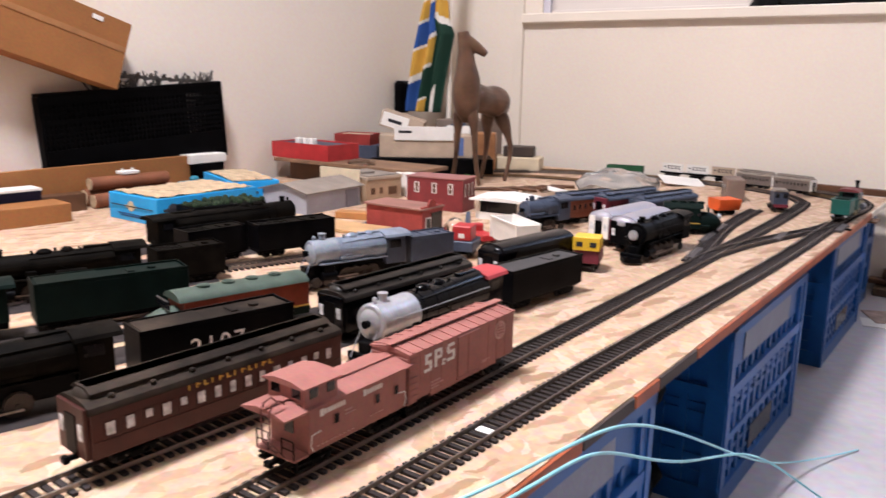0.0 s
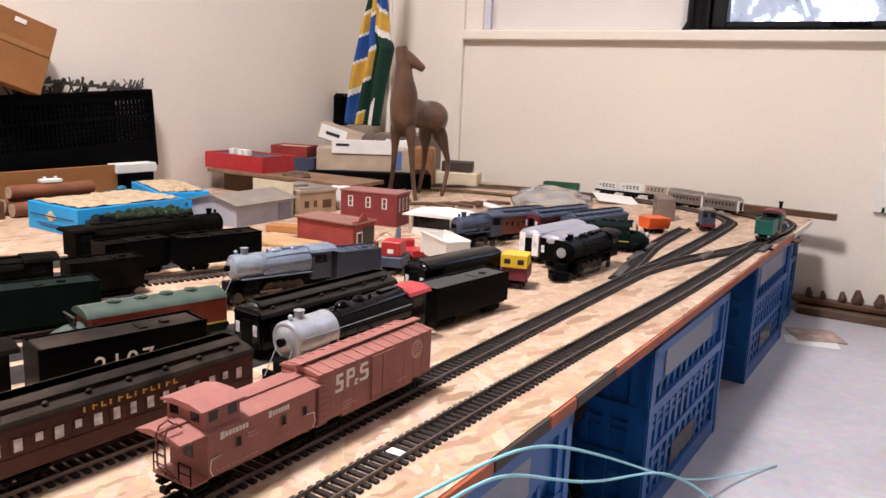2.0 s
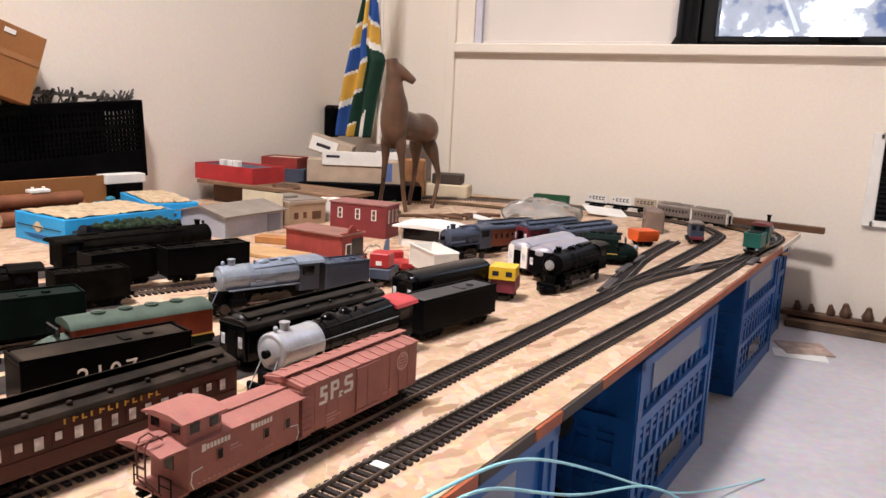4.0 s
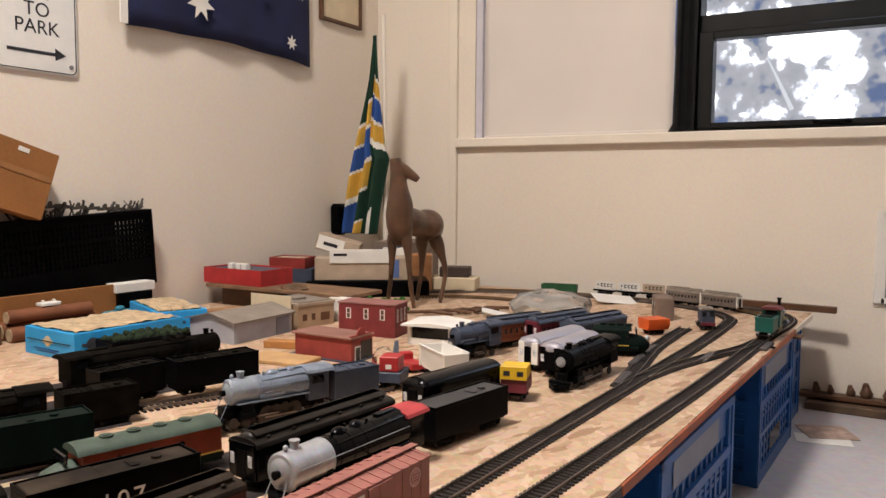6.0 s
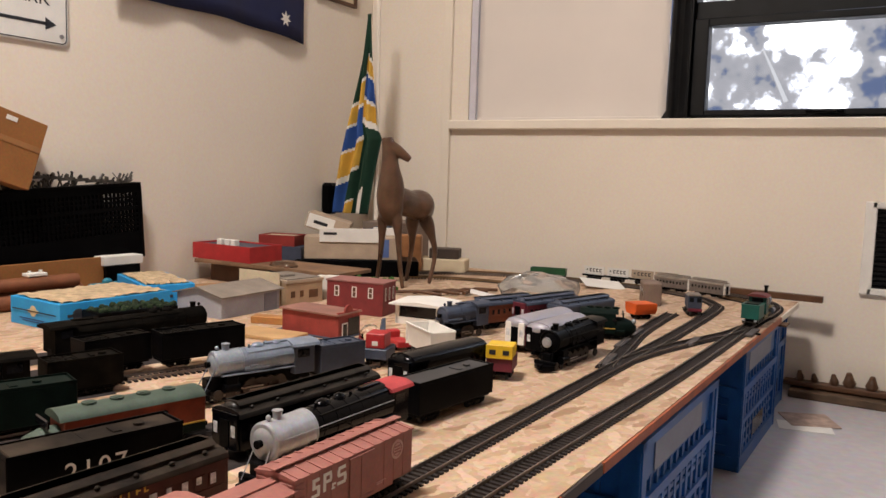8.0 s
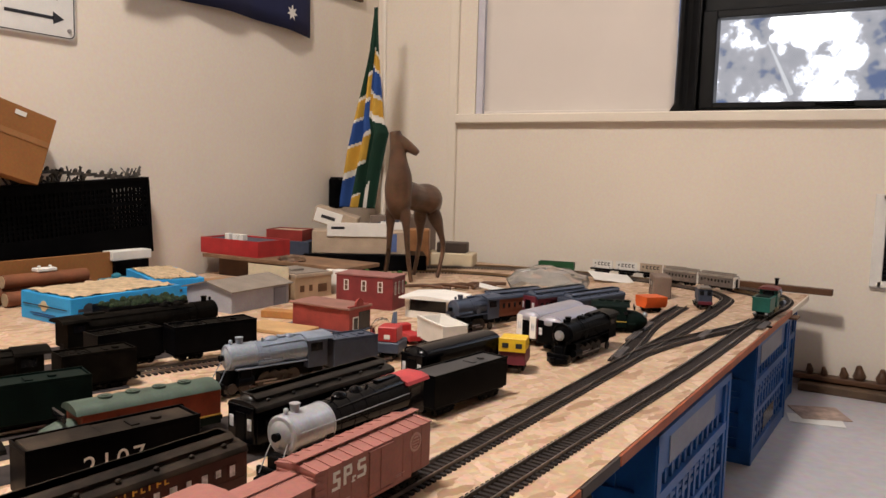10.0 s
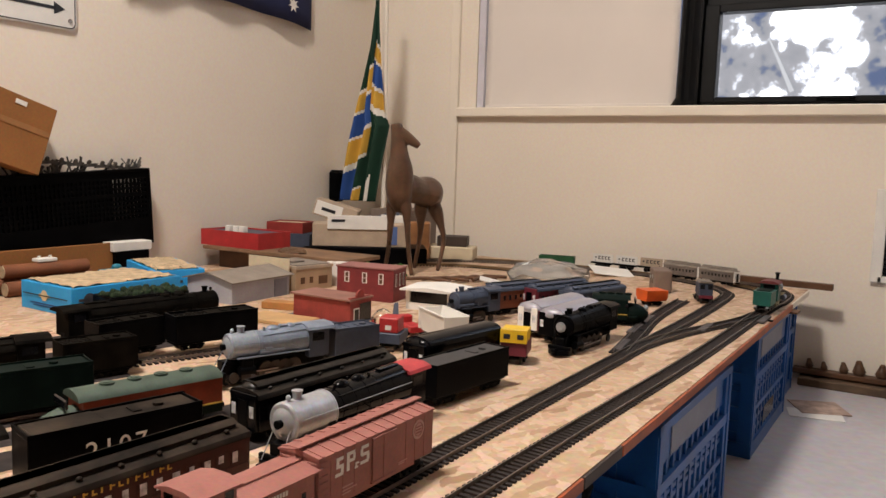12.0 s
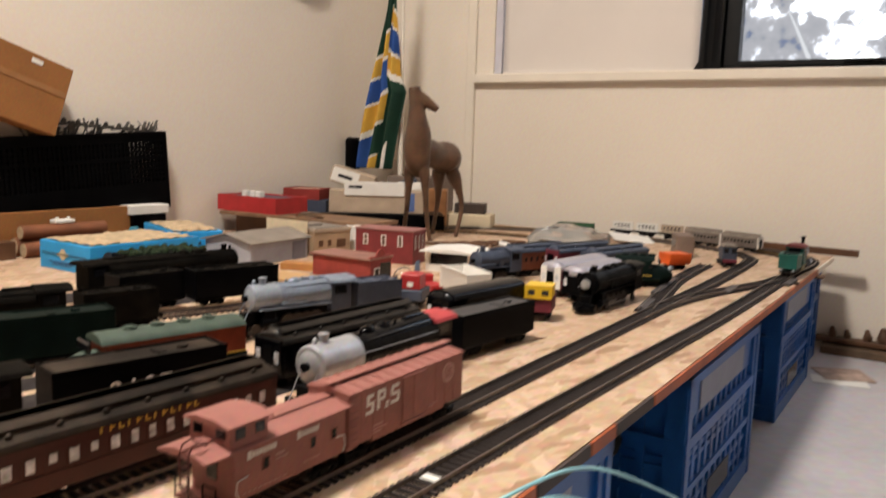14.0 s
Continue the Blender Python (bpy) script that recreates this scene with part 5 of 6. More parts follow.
for k, (u, v, a) in enumerate(((-0.478, 2.139, -96), (-0.418, 2.142, -92), (-0.358, 2.146, -90), (-0.300, 2.146, -88))):
    bb = thing("billboard_car", at(u, v, RAIL, a), "small flat model car with white billboard" if k < 2 else "small flat model car with grey billboard", "railway car", "model billboard cars")
    part("deck", B().box(-0.010, 0.010, -0.028, 0.028, 0.010, 0.014), M_BLACK, bb)
    board = part("board", B().box(-0.001, 0.001, -0.027, 0.027, 0.014, 0.034), M_PAPER if k < 2 else M_LTBOX, bb)
    bars, y = [], -0.012
    for j in range(4):
        bars += [(y, y + 0.0060, 0.0268, 0.0290), (y, y + 0.0022, 0.0208, 0.0290), (y, y + 0.0060, 0.0208, 0.0228)]
        y += 0.0088
    bars.append((-0.0210, -0.0170, 0.0235, 0.0270))
    side_bars(board, "name_marks", bars, 0.001, M_INK)
    for y in (-0.02, 0.02):
        part("post", B().box(-0.001, 0.001, y - 0.001, y + 0.001, 0.013, 0.018), M_BLACK, bb)
    add_truck(bb, 0.0)
gon = thing("gondola", at(-0.583, 2.098, RAIL, -75), "small dark green model gondola car", "railway car", "model railway cars")
part("body", B().box(-0.015, 0.015, -0.044, 0.044, 0.008, 0.012).box(-0.015, -0.013, -0.044, 0.044, 0.012, 0.024).box(0.013, 0.015, -0.044, 0.044, 0.012, 0.024).box(-0.015, 0.015, -0.044, -0.042, 0.012, 0.024).box(-0.015, 0.015, 0.042, 0.044, 0.012, 0.024), mat("deep_green_paint", (0.01, 0.07, 0.025), 0.5), gon)
add_truck(gon, -0.028)
add_truck(gon, 0.028)

# white hopper and the red crane
hop = thing("hopper_car", at(-0.352, 1.200, 0, -122), "open white model hopper car", "railway car", "model railway cars")
b = B()
for s in (-1, 1):
    b.prof([(s * 0.0185, 0.044), (s * 0.0172, 0.044), (s * 0.0125, 0.014), (s * 0.0140, 0.014)], -0.040, 0.040)
b.box(-0.0185, 0.0185, -0.042, -0.040, 0.014, 0.044).box(-0.0185, 0.0185, 0.040, 0.042, 0.014, 0.044).box(-0.014, 0.014, -0.040, 0.040, 0.012, 0.015)
part("body", b, M_PAPER, hop)
part("rim", B().box(-0.0195, -0.0175, -0.042, 0.042, 0.0435, 0.0455).box(0.0175, 0.0195, -0.042, 0.042, 0.0435, 0.0455), M_PAPER, hop)
for s in (-1, 1):
    add_truck(hop, s * 0.026)
crane = thing("crane_car", at(-0.388, 1.130, 0, 20), "small red and grey model crane car", "railway car", "model railway cars")
part("deck", B().box(-0.017, 0.017, -0.022, 0.022, 0.010, 0.024, 0.001), M_GREYDK, crane)
part("cab", B().box(-0.013, 0.013, -0.018, 0.012, 0.024, 0.044, 0.0012), M_RED, crane)
part("boom", B().tube([(0.0, 0.006, 0.034), (-0.012, 0.06, 0.048)], 0.003, seg=6).tube([(0.006, 0.006, 0.036), (-0.010, 0.06, 0.050)], 0.0015, seg=6), M_GREYDK, crane)
part("badge", B().box(-0.004, 0.004, -0.0186, -0.0179, 0.028, 0.034), M_WHITE, crane)
add_truck(crane, 0.0)
truck2 = thing("toy_truck", at(-0.425, 1.225, 0, 60), "small red model truck", "truck", "model vehicles")
part("cab", B().box(-0.010, 0.010, 0.010, 0.024, 0.005, 0.024, 0.002), M_RED, truck2)
part("bed", B().box(-0.011, 0.011, -0.026, 0.009, 0.005, 0.014, 0.001), M_RED, truck2)
for xx in (-0.010, 0.010):
    for y in (-0.016, 0.016):
        part("wheel", B().cyl((xx - 0.0015, y, 0.0045), (xx + 0.0015, y, 0.0045), 0.0045, seg=12), M_BLACK, truck2)
bag = B().ball((0, 0, 0.022), 0.016, 0.020, 0.022, seg=12)
solid("blister_pack", bag, M_FILM, "crumpled clear plastic blister pack", "packaging", at(-0.430, 1.165, 0.0, 15))

# dark strips added on the board as shade under and between the yard rows
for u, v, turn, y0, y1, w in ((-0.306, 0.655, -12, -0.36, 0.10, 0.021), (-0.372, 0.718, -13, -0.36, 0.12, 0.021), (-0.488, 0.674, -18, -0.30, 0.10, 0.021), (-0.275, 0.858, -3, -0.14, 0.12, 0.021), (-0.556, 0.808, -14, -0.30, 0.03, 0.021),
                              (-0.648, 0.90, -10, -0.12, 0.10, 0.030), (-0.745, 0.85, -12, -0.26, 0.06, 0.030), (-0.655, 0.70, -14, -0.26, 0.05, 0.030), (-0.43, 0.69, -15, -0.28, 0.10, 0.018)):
    solid("shade_strip", B().prof([(-w, 0.0002), (w, 0.0002), (w - 0.003, 0.0018), (-w + 0.003, 0.0018)], y0, y1), M_TIE_SHADE, "dark brown strip added as shade under model trains", "roadbed", at(u, v, 0, turn), "roadbed strips")


# ---------------------------------------------------------------- model buildings
def windows_on(parent, places, frame_m, pane_m=None):
    """Framed windows on a house: (x0, x1, y0, y1, z0, z1, nx, ny), the wall's outward way last."""
    for x0, x1, y0, y1, z0, z1, nx, ny in places:
        fr = part("window", B().box(x0 - (0.0008 if not nx else 0), x1 + (0.0008 if not nx else 0), y0 - (0.0008 if not ny else 0), y1 + (0.0008 if not ny else 0), z0 - 0.0008, z1 + 0.0008), frame_m, parent)
        zm = (z0 + z1) / 2
        for a, c in ((z0 + 0.0005, zm - 0.0005), (zm + 0.0005, z1 - 0.0005)):
            part("pane", B().box(x0 + (0.0012 if not nx else 0.0003 * nx), x1 - (0.0012 if not nx else -0.0003 * nx), y0 + (0.0012 if not ny else 0.0003 * ny), y1 - (0.0012 if not ny else -0.0003 * ny), a, c), pane_m or M_WOODDK, fr)


# brick red depot: a low front wing and a taller block behind it
low = thing("model_house", at(-0.523, 1.208, 0, 2), "low brick red model building with grey roof", "model house", "model buildings")
part("wall", B().box(-0.112, 0, 0, 0.055, 0, 0.036, 0.0004), M_BRICK, low)
part("roof", B().box(-0.116, 0.002, -0.004, 0.058, 0.036, 0.0390, 0.0005), mat("faded_red_brown_roof", (0.27, 0.13, 0.10), 0.75, var=0.2), low)
part("gable", B().plan([(-0.004, 0.0), (0.0006, 0.0), (0.0006, 0.05), (-0.004, 0.05)], 0.0335, 0.041).cyl((-0.002, 0.025, 0.041), (0.001, 0.025, 0.041), 0.010, seg=18), M_BRICK, low)
# flat dark panel on the wall stands in for the porch's shade
part("porch_shade_panel", B().box(0.0003, 0.0009, 0.024, 0.052, 0.0, 0.030), M_DKGLASS, low, "dark panel for the shaded porch")
d = part("door", B().box(0.0004, 0.0012, 0.008, 0.022, 0.0, 0.024), M_PAPER, low, "white framed doorway")
part("opening", B().box(0.0010, 0.0016, 0.010, 0.020, 0.0, 0.022), M_DKGLASS, d)
part("foundation", B().box(-0.125, 0.004, -0.006, 0.06, 0, 0.002), M_GREYDK, low)
tall = thing("model_house", at(-0.586, 1.405, 0, 12) @ Matrix.Diagonal((0.95, 0.80, 0.93, 1)), "taller brick red model building with white windows", "model house", "model buildings")
M_BRICKDK = mat("dark_brick_red_siding", (0.185, 0.026, 0.027), 0.6, var=0.18, scale=60)
part("wall", B().box(-0.118, 0, 0, 0.07, 0, 0.062, 0.0004), M_BRICKDK, tall)
part("roof", B().box(-0.120, 0.002, -0.002, 0.072, 0.062, 0.065, 0.0005), mat("dusty_pink_roof", (0.30, 0.13, 0.115), 0.75), tall)
windows_on(tall, [(-0.118 + x0, -0.118 + x0 + 0.0085, -0.0006, 0.0002, 0.034, 0.053, 0, -1) for x0 in (0.017, 0.054, 0.088)], M_PAPER)
windows_on(tall, [(-0.0002, 0.0006, 0.010 + y0, 0.016 + y0, 0.030, 0.053, 1, 0) for y0 in (0.002, 0.022, 0.042)], M_PAPER)

# grey shed
shed = thing("model_house", at(-0.775, 1.205, 0, 3), "pale grey model shed with brown roof", "model house", "model buildings")
part("wall", B().prof([(-0.105, 0), (0, 0), (0, 0.037), (-0.0525, 0.049), (-0.105, 0.037)], 0, 0.145), M_GREYWALL, shed)
part("roof", B().prof([(-0.112, 0.0358), (-0.0525, 0.0495), (0.007, 0.0358), (0.007, 0.0378), (-0.0525, 0.0518), (-0.112, 0.0378)], -0.006, 0.151), M_GREYROOF, shed)
part("side_door", B().box(-0.0002, 0.001, 0.105, 0.138, 0.0, 0.032), mat("blue_grey_door", (0.22, 0.22, 0.26), 0.6), shed)

# tan store with false front
tan = thing("model_house", at(-0.790, 1.375, 0, -8) @ Matrix.Diagonal((0.7, 1, 0.86, 1)), "tan plaster model store with flat roof", "model house", "model buildings")
part("wall", B().box(-0.150, 0, 0, 0.090, 0, 0.050, 0.0004), M_TAN, tan)
part("parapet", B().box(-0.152, 0.002, 0.0, 0.092, 0.048, 0.055, 0.0004), M_LTBOX, tan)
part("roof", B().box(-0.148, -0.004, 0.006, 0.086, 0.0552, 0.0572), M_GREYROOF, tan)
part("skylight", B().box(-0.09, -0.05, 0.02, 0.05, 0.057, 0.062, 0.001), M_GREYROOF, tan)
for y0, y1, z0, z1 in ((0.012, 0.022, 0.016, 0.030), (0.034, 0.042, 0.016, 0.030), (0.056, 0.078, 0.012, 0.030)):
    part("window", B().box(-0.0002, 0.0008, y0, y1, z0, z1), M_WOODDK, tan)
solid("cream_card", B().box(-0.10, 0.0, -0.001, 0.001, 0, 0.062), M_CREAMCARD, "upright cream card behind a model building", "card", at(-0.800, 1.368, 0, 3))
solid("wood_scrap", B().box(-0.05, 0.05, -0.012, 0.012, 0, 0.012, 0.001), mat("orange_scrap_wood", (0.45, 0.20, 0.06), 0.6), "orange brown wood scrap between model buildings", "wood scrap", at(-0.675, 1.245, 0, 22))
solid("wood_scrap", B().box(-0.075, 0.03, -0.03, 0.03, 0, 0.006, 0.001), mat("pale_ply_base", (0.52, 0.32, 0.15), 0.6), "thin plywood piece on the table", "wood scrap", at(-0.60, 1.165, 0, 8))
tank = thing("white_cup", at(-0.800, 1.500, 0), "small white paper cup on the table", "cup")
part("shell", B().cyl((0, 0, 0), (0, 0, 0.045), 0.013, 0.017, seg=20).box(0.005, 0.034, -0.016, 0.010, 0.0, 0.047, 0.001), M_PAPER, tank)

# white loading shed beside the coaches
wh = thing("model_house", at(-0.452, 1.395, 0, 12), "white model freight shed with open side", "model house", "model buildings")
part("wall", B().box(-0.088, 0, 0.0, 0.002, 0.0, 0.012).box(-0.014, 0, 0, 0.070, 0, 0.034).box(-0.088, -0.082, 0, 0.070, 0, 0.034).box(-0.088, 0, 0.066, 0.070, 0, 0.034), M_PAPER, wh)
part("roof", B().prof([(-0.096, 0.0335), (0.006, 0.0335), (0.006, 0.0360), (-0.045, 0.0405), (-0.096, 0.0360)], -0.012, 0.076), M_PAPER, wh)
part("window", B().box(-0.0004, 0.0006, 0.020, 0.030, 0.015, 0.023), M_DKGLASS, wh)
part("inside", B().box(-0.082, -0.014, 0.006, 0.066, 0.0, 0.031), M_DKGLASS, wh)

# ---------------------------------------------------------------- deer carving
deer = B()


def limb(points, radii, seg):
    """A tube bent smoothly through its points."""
    path, thick = [], []
    for i in range(len(points) - 1):
        p0, p1, p2, p3 = (Vector(points[min(max(k, 0), len(points) - 1)]) for k in (i - 1, i, i + 1, i + 2))
        r0, r1, r2, r3 = (radii[min(max(k, 0), len(radii) - 1)] for k in (i - 1, i, i + 1, i + 2))
        for k in range(5):
            f = k / 5
            bend = lambda a, b_, c, d: b_ + (c - a) * (0.5 * f) + (a * 2 - b_ * 5 + c * 4 - d) * (0.5 * f * f) + (b_ * 3 - a - c * 3 + d) * (0.5 * f ** 3)
            path.append(tuple(bend(p0, p1, p2, p3)))
            thick.append(bend(r0, r1, r2, r3))
    deer.tube(path + [points[-1]], thick + [radii[-1]], seg)


limb([(0.002, -0.034, 0.190), (0.003, -0.010, 0.192), (0.005, 0.030, 0.186), (0.008, 0.072, 0.180), (0.008, 0.100, 0.158)], [0.026, 0.033, 0.031, 0.036, 0.017], 18)
limb([(0.001, -0.028, 0.140), (0.001, -0.034, 0.168), (0.002, -0.038, 0.200), (0.004, -0.040, 0.232), (0.003, -0.043, 0.264), (0.001, -0.045, 0.298), (-0.004, -0.047, 0.332)], [0.014, 0.027, 0.0310, 0.0290, 0.0215, 0.0165, 0.0130], 18)
limb([(-0.001, -0.046, 0.318), (0.016, -0.036, 0.304), (0.034, -0.026, 0.290), (0.041, -0.022, 0.284)], [0.0125, 0.0130, 0.0095, 0.0070], 12)
for x, y, dx, dy in ((0.020, -0.034, 0.036, -0.030), (-0.020, -0.036, -0.037, -0.032)):
    limb([(x * 0.5, y, 0.178), (x * 0.95, y, 0.150), (x * 1.1, y + 0.002, 0.112), (x * 1.35, y + 0.003, 0.055), (dx, dy, 0.0)], [0.012, 0.0130, 0.0078, 0.0056, 0.0050], 12)
for x, y, dx, dy in ((0.020, 0.072, 0.036, 0.076), (-0.018, 0.072, -0.030, 0.076)):
    limb([(x * 0.5, y, 0.172), (x * 1.1, y + 0.010, 0.140), (x * 1.5, y + 0.022, 0.105), (x * 1.8, y + 0.026, 0.066), (dx, dy, 0.0)], [0.014, 0.0170, 0.0090, 0.0060, 0.0050], 12)
dob = solid("deer_statue", deer, M_WOODDEER, "carved dark wooden deer standing on slender legs", "statue", at(-0.795, 1.742, 0, 0))
rm = dob.modifiers.new("blend", "REMESH")
rm.mode, rm.voxel_size, rm.use_smooth_shade = "VOXEL", 0.0019, True
sm = dob.modifiers.new("soften", "SMOOTH")
sm.iterations, sm.factor = 10, 0.5

# ---------------------------------------------------------------- boxes
def blue_box(m, label, L=0.245, w=0.086, h=0.043, wrapped=True):
    c = thing("model_kit_box", m, label, "box", "blue kit boxes")
    part("carton", B().box(-w, 0, 0, L, 0, h, 0.0008), M_BOXBLUE, c)
    emb = part("badge", B().cyl((-w * 0.52, -0.0004, h * 0.58), (-w * 0.52, -0.0010, h * 0.58), 0.0085, seg=20).box(-w * 0.52 - 0.014, -w * 0.52 + 0.014, -0.0012, -0.0004, h * 0.52, h * 0.62), mat("cream_badge", (0.60, 0.48, 0.30), 0.5), c, "round cream badge")
    part("badge_band", B().box(-w * 0.94, -w * 0.06, -0.0016, -0.0012, h * 0.555, h * 0.595), M_INK, emb)
    part("print_lines", B().box(-w * 0.80, -w * 0.30, -0.0010, -0.0004, h * 0.26, h * 0.30).box(-w * 0.74, -w * 0.34, -0.0010, -0.0004, h * 0.18, h * 0.21), mat("navy_print", (0.02, 0.07, 0.22), 0.5), c)
    part("side_print", B().cyl((0.0004, 0.03, h * 0.55), (0.0010, 0.03, h * 0.55), 0.010, seg=18).box(0.0004, 0.001, 0.012, 0.05, h * 0.5, h * 0.6), mat("dark_print", (0.05, 0.05, 0.06), 0.5), c)
    if wrapped:
        paper = B()
        rr = random.Random(int(L * 3000))
        nx, ny = 12, 30
        grid = [[paper.bm.verts.new((-w + 0.004 + (w - 0.008) * a / nx + rr.uniform(-0.002, 0.002), 0.006 + (L - 0.012) * c_ / ny + rr.uniform(-0.002, 0.002), h + 0.0025 + rr.uniform(-0.0020, 0.0012))) for a in range(nx + 1)] for c_ in range(ny + 1)]
        for c_ in range(ny):
            for a in range(nx):
                paper.bm.faces.new((grid[c_][a], grid[c_][a + 1], grid[c_ + 1][a + 1], grid[c_ + 1][a]))
        ob = part("packing_paper", paper, M_WRAP, c, "crumpled straw packing paper")
    return c


blue_box(at(-0.869, 0.976, 0, 0), "bright blue open kit box with crumpled packing", w=0.134, L=0.20)
blue_box(at(-0.925, 1.165, 0, -21), "bright blue kit box half under packing paper", L=0.090, w=0.175, h=0.046)
part_box = thing("model_kit_box", at(-0.795, 0.99, 0, -8), "dark green flocked kit tray beside blue box", "box")
part("tray", B().box(-0.055, 0.0, 0, 0.13, 0, 0.036, 0.002), M_BLACK, part_box)
flock = B()
rr = random.Random(11)
for k in range(110):
    flock.ball((rr.uniform(-0.05, -0.005), rr.uniform(0.005, 0.125), 0.035 + rr.uniform(-0.002, 0.003)), rr.uniform(0.003, 0.007), seg=6)
part("flock", flock, mat("dark_green_flock", (0.010, 0.022, 0.006), 0.9, var=0.6, scale=150), part_box)

# black slatted crate on a flattened carton, a brown carton on top
flat = thing("cardboard_carton", at(-1.150, 1.262, 0, 3), "flattened brown cardboard carton under the crate", "box")
part("front_flap", B().prof([(-0.004, 0.0), (0.0, 0.0), (0.0, 0.072), (-0.004, 0.073)], -0.62, 0.0), M_CARD, flat)
part("body", B().box(-0.03, -0.006, -0.60, -0.01, 0.0, 0.040), M_CARD, flat)
bc = thing("plastic_crate", at(-1.172, 0.966, 0.0405) @ pose(0, 0, 0, 3.5, 0, 0), "black slatted plastic crate full of model track", "crate")
for side in (0, 1):
    x = 0.0 if side == 0 else -0.016
    b = B()
    for z0, z1 in ((0.0, 0.055), (0.100, 0.108), (0.136, 0.150)):
        b.box(x - 0.003, x, 0, 0.385, z0, z1)
    for k in range(43):
        b.box(x - 0.0028, x - 0.0002, k * 0.009, k * 0.009 + 0.0042, 0.05, 0.14)
    for z in (0.064, 0.073, 0.082, 0.091, 0.117, 0.126):
        b.box(x - 0.0026, x - 0.0004, 0, 0.385, z - 0.002, z + 0.002)
    part("side_panel", b, M_BLACKPL, bc)
part("end_panel", B().box(-0.018, 0.002, 0.382, 0.388, 0, 0.150, 0.001).box(-0.018, 0.002, -0.002, 0.004, 0, 0.150, 0.001), M_BLACKPL, bc)
part("base", B().box(-0.018, 0.001, 0, 0.386, 0.0, 0.004), M_BLACKPL, bc)
part("rim", B().box(-0.019, 0.004, 0.0, 0.386, 0.150, 0.156, 0.001), M_BLACKPL, bc)
part("packed_filling", B().box(-0.0155, -0.0035, 0.005, 0.30, 0.004, 0.150), M_BLACK, bc, "dark packed track pieces")
junk = B()
rr = random.Random(4)
for k in range(60):
    y = rr.uniform(0.10, 0.37)
    junk.tube([(-0.008, y, 0.152), (-0.008 + rr.uniform(-0.004, 0.004), y + rr.uniform(-0.02, 0.02), 0.160 + rr.uniform(0.0, 0.026) * (1 - abs(y - 0.22) * 2.2))], rr.uniform(0.001, 0.003), seg=5)
for k in range(9):
    y = 0.115 + k * 0.028
    z = 0.186 - k * 0.0032
    junk.cyl((-0.004, y, z), (0.0, y, z + 0.006), 0.005, 0.003, seg=8)
    junk.box(-0.006, 0.0, y - 0.016, y + 0.016, z - 0.006, z)
part("track_tangle", junk, mat("grey_black_track_pieces", (0.012, 0.010, 0.009), 0.5, var=0.8, scale=90, tint=(0.10, 0.085, 0.07)), bc, "tangled grey track pieces")
car = thing("cardboard_carton", at(-1.132, 1.084, 0.204, 0), "brown cardboard carton tilted on the crate", "box")
tl = pose(0, 0, 0, -18, 0, 0)
part("carton", B().box(-0.055, 0.0, -0.36, 0.0, 0.0, 0.122, 0.001, tl), M_CARD, car)
part("seam_tape", B().box(0.0002, 0.001, -0.36, -0.001, 0.068, 0.078, 0, tl), mat("brown_tape", (0.34, 0.155, 0.055), 0.4), car)
part("label", B().box(0.0002, 0.0012, -0.075, -0.055, 0.106, 0.114, 0, tl), M_PAPER, car)
ws = thing("white_tray", at(-1.14, 1.235, 0.0, 0), "white card tray with black box at the wall", "tray")
part("tray", B().box(-0.04, 0.0, 0.0, 0.09, 0.055, 0.073, 0.001), M_PAPER, ws)
part("black_box", B().box(-0.04, 0.002, 0.005, 0.082, 0.0, 0.0548, 0.001), M_BLACK, ws)

# stuff in front of the carton: log rounds, tube, red cars, brown boards
for k, (u, v, z, r, L) in enumerate(((-1.125, 1.0, 0.016, 0.016, 0.17), (-1.095, 1.0, 0.013, 0.013, 0.16), (-1.112, 1.005, 0.041, 0.012, 0.15))):
    lg = thing("log", at(u, v, z, -3), "reddish brown round log with pale cut end", "log", "log load")
    part("bark", B().cyl((0, 0, 0), (0, L, 0), r, seg=16), mat("red_brown_bark", (0.20, 0.07, 0.03), 0.7, var=0.3), lg)
    part("cut_end", B().cyl((0, -0.001, 0), (0, 0.0, 0), r * 0.88, seg=16), M_WRAP, lg, "pale sawn end")
tb = thing("paint_tube", at(-1.09, 1.162, 0, -3), "white and blue tube lying on a green strip", "tube")
part("tube", B().cyl((0, 0, 0.018), (0, 0.10, 0.018), 0.006, seg=14), M_PAPER, tb)
part("wrap", B().cyl((-0.002, 0.01, 0.026), (-0.002, 0.085, 0.026), 0.006, seg=12).ball((-0.002, 0.045, 0.034), 0.007, 0.01, 0.006), mat("teal_blue_wrap", (0.03, 0.20, 0.27), 0.45), tb)
part("strip", B().box(-0.008, 0.008, 0, 0.1, 0.0, 0.012, 0.001), M_PULLMAN, tb)
solid("brown_carton", B().box(-0.06, 0, -0.32, 0, 0, 0.030, 0.001), M_CARD, "long flat brown carton on the table", "box", at(-1.01, 0.915, 0, -4))
solid("wood_scrap", B().box(-0.03, 0, -0.25, 0, 0, 0.03, 0.001), M_WOODDK, "dark brown wood block behind the carton", "wood scrap", at(-1.09, 0.985, 0, -4))
rc = thing("toy_car", at(-1.155, 0.955, 0.0, -4), "bright red toy car body at the carton", "toy car")
part("body", B().box(-0.04, 0.0, -0.16, 0.0, 0.0, 0.045, 0.006), M_RED, rc)
part("cabin", B().box(-0.035, -0.005, -0.11, -0.04, 0.045, 0.060, 0.006), M_RED, rc)
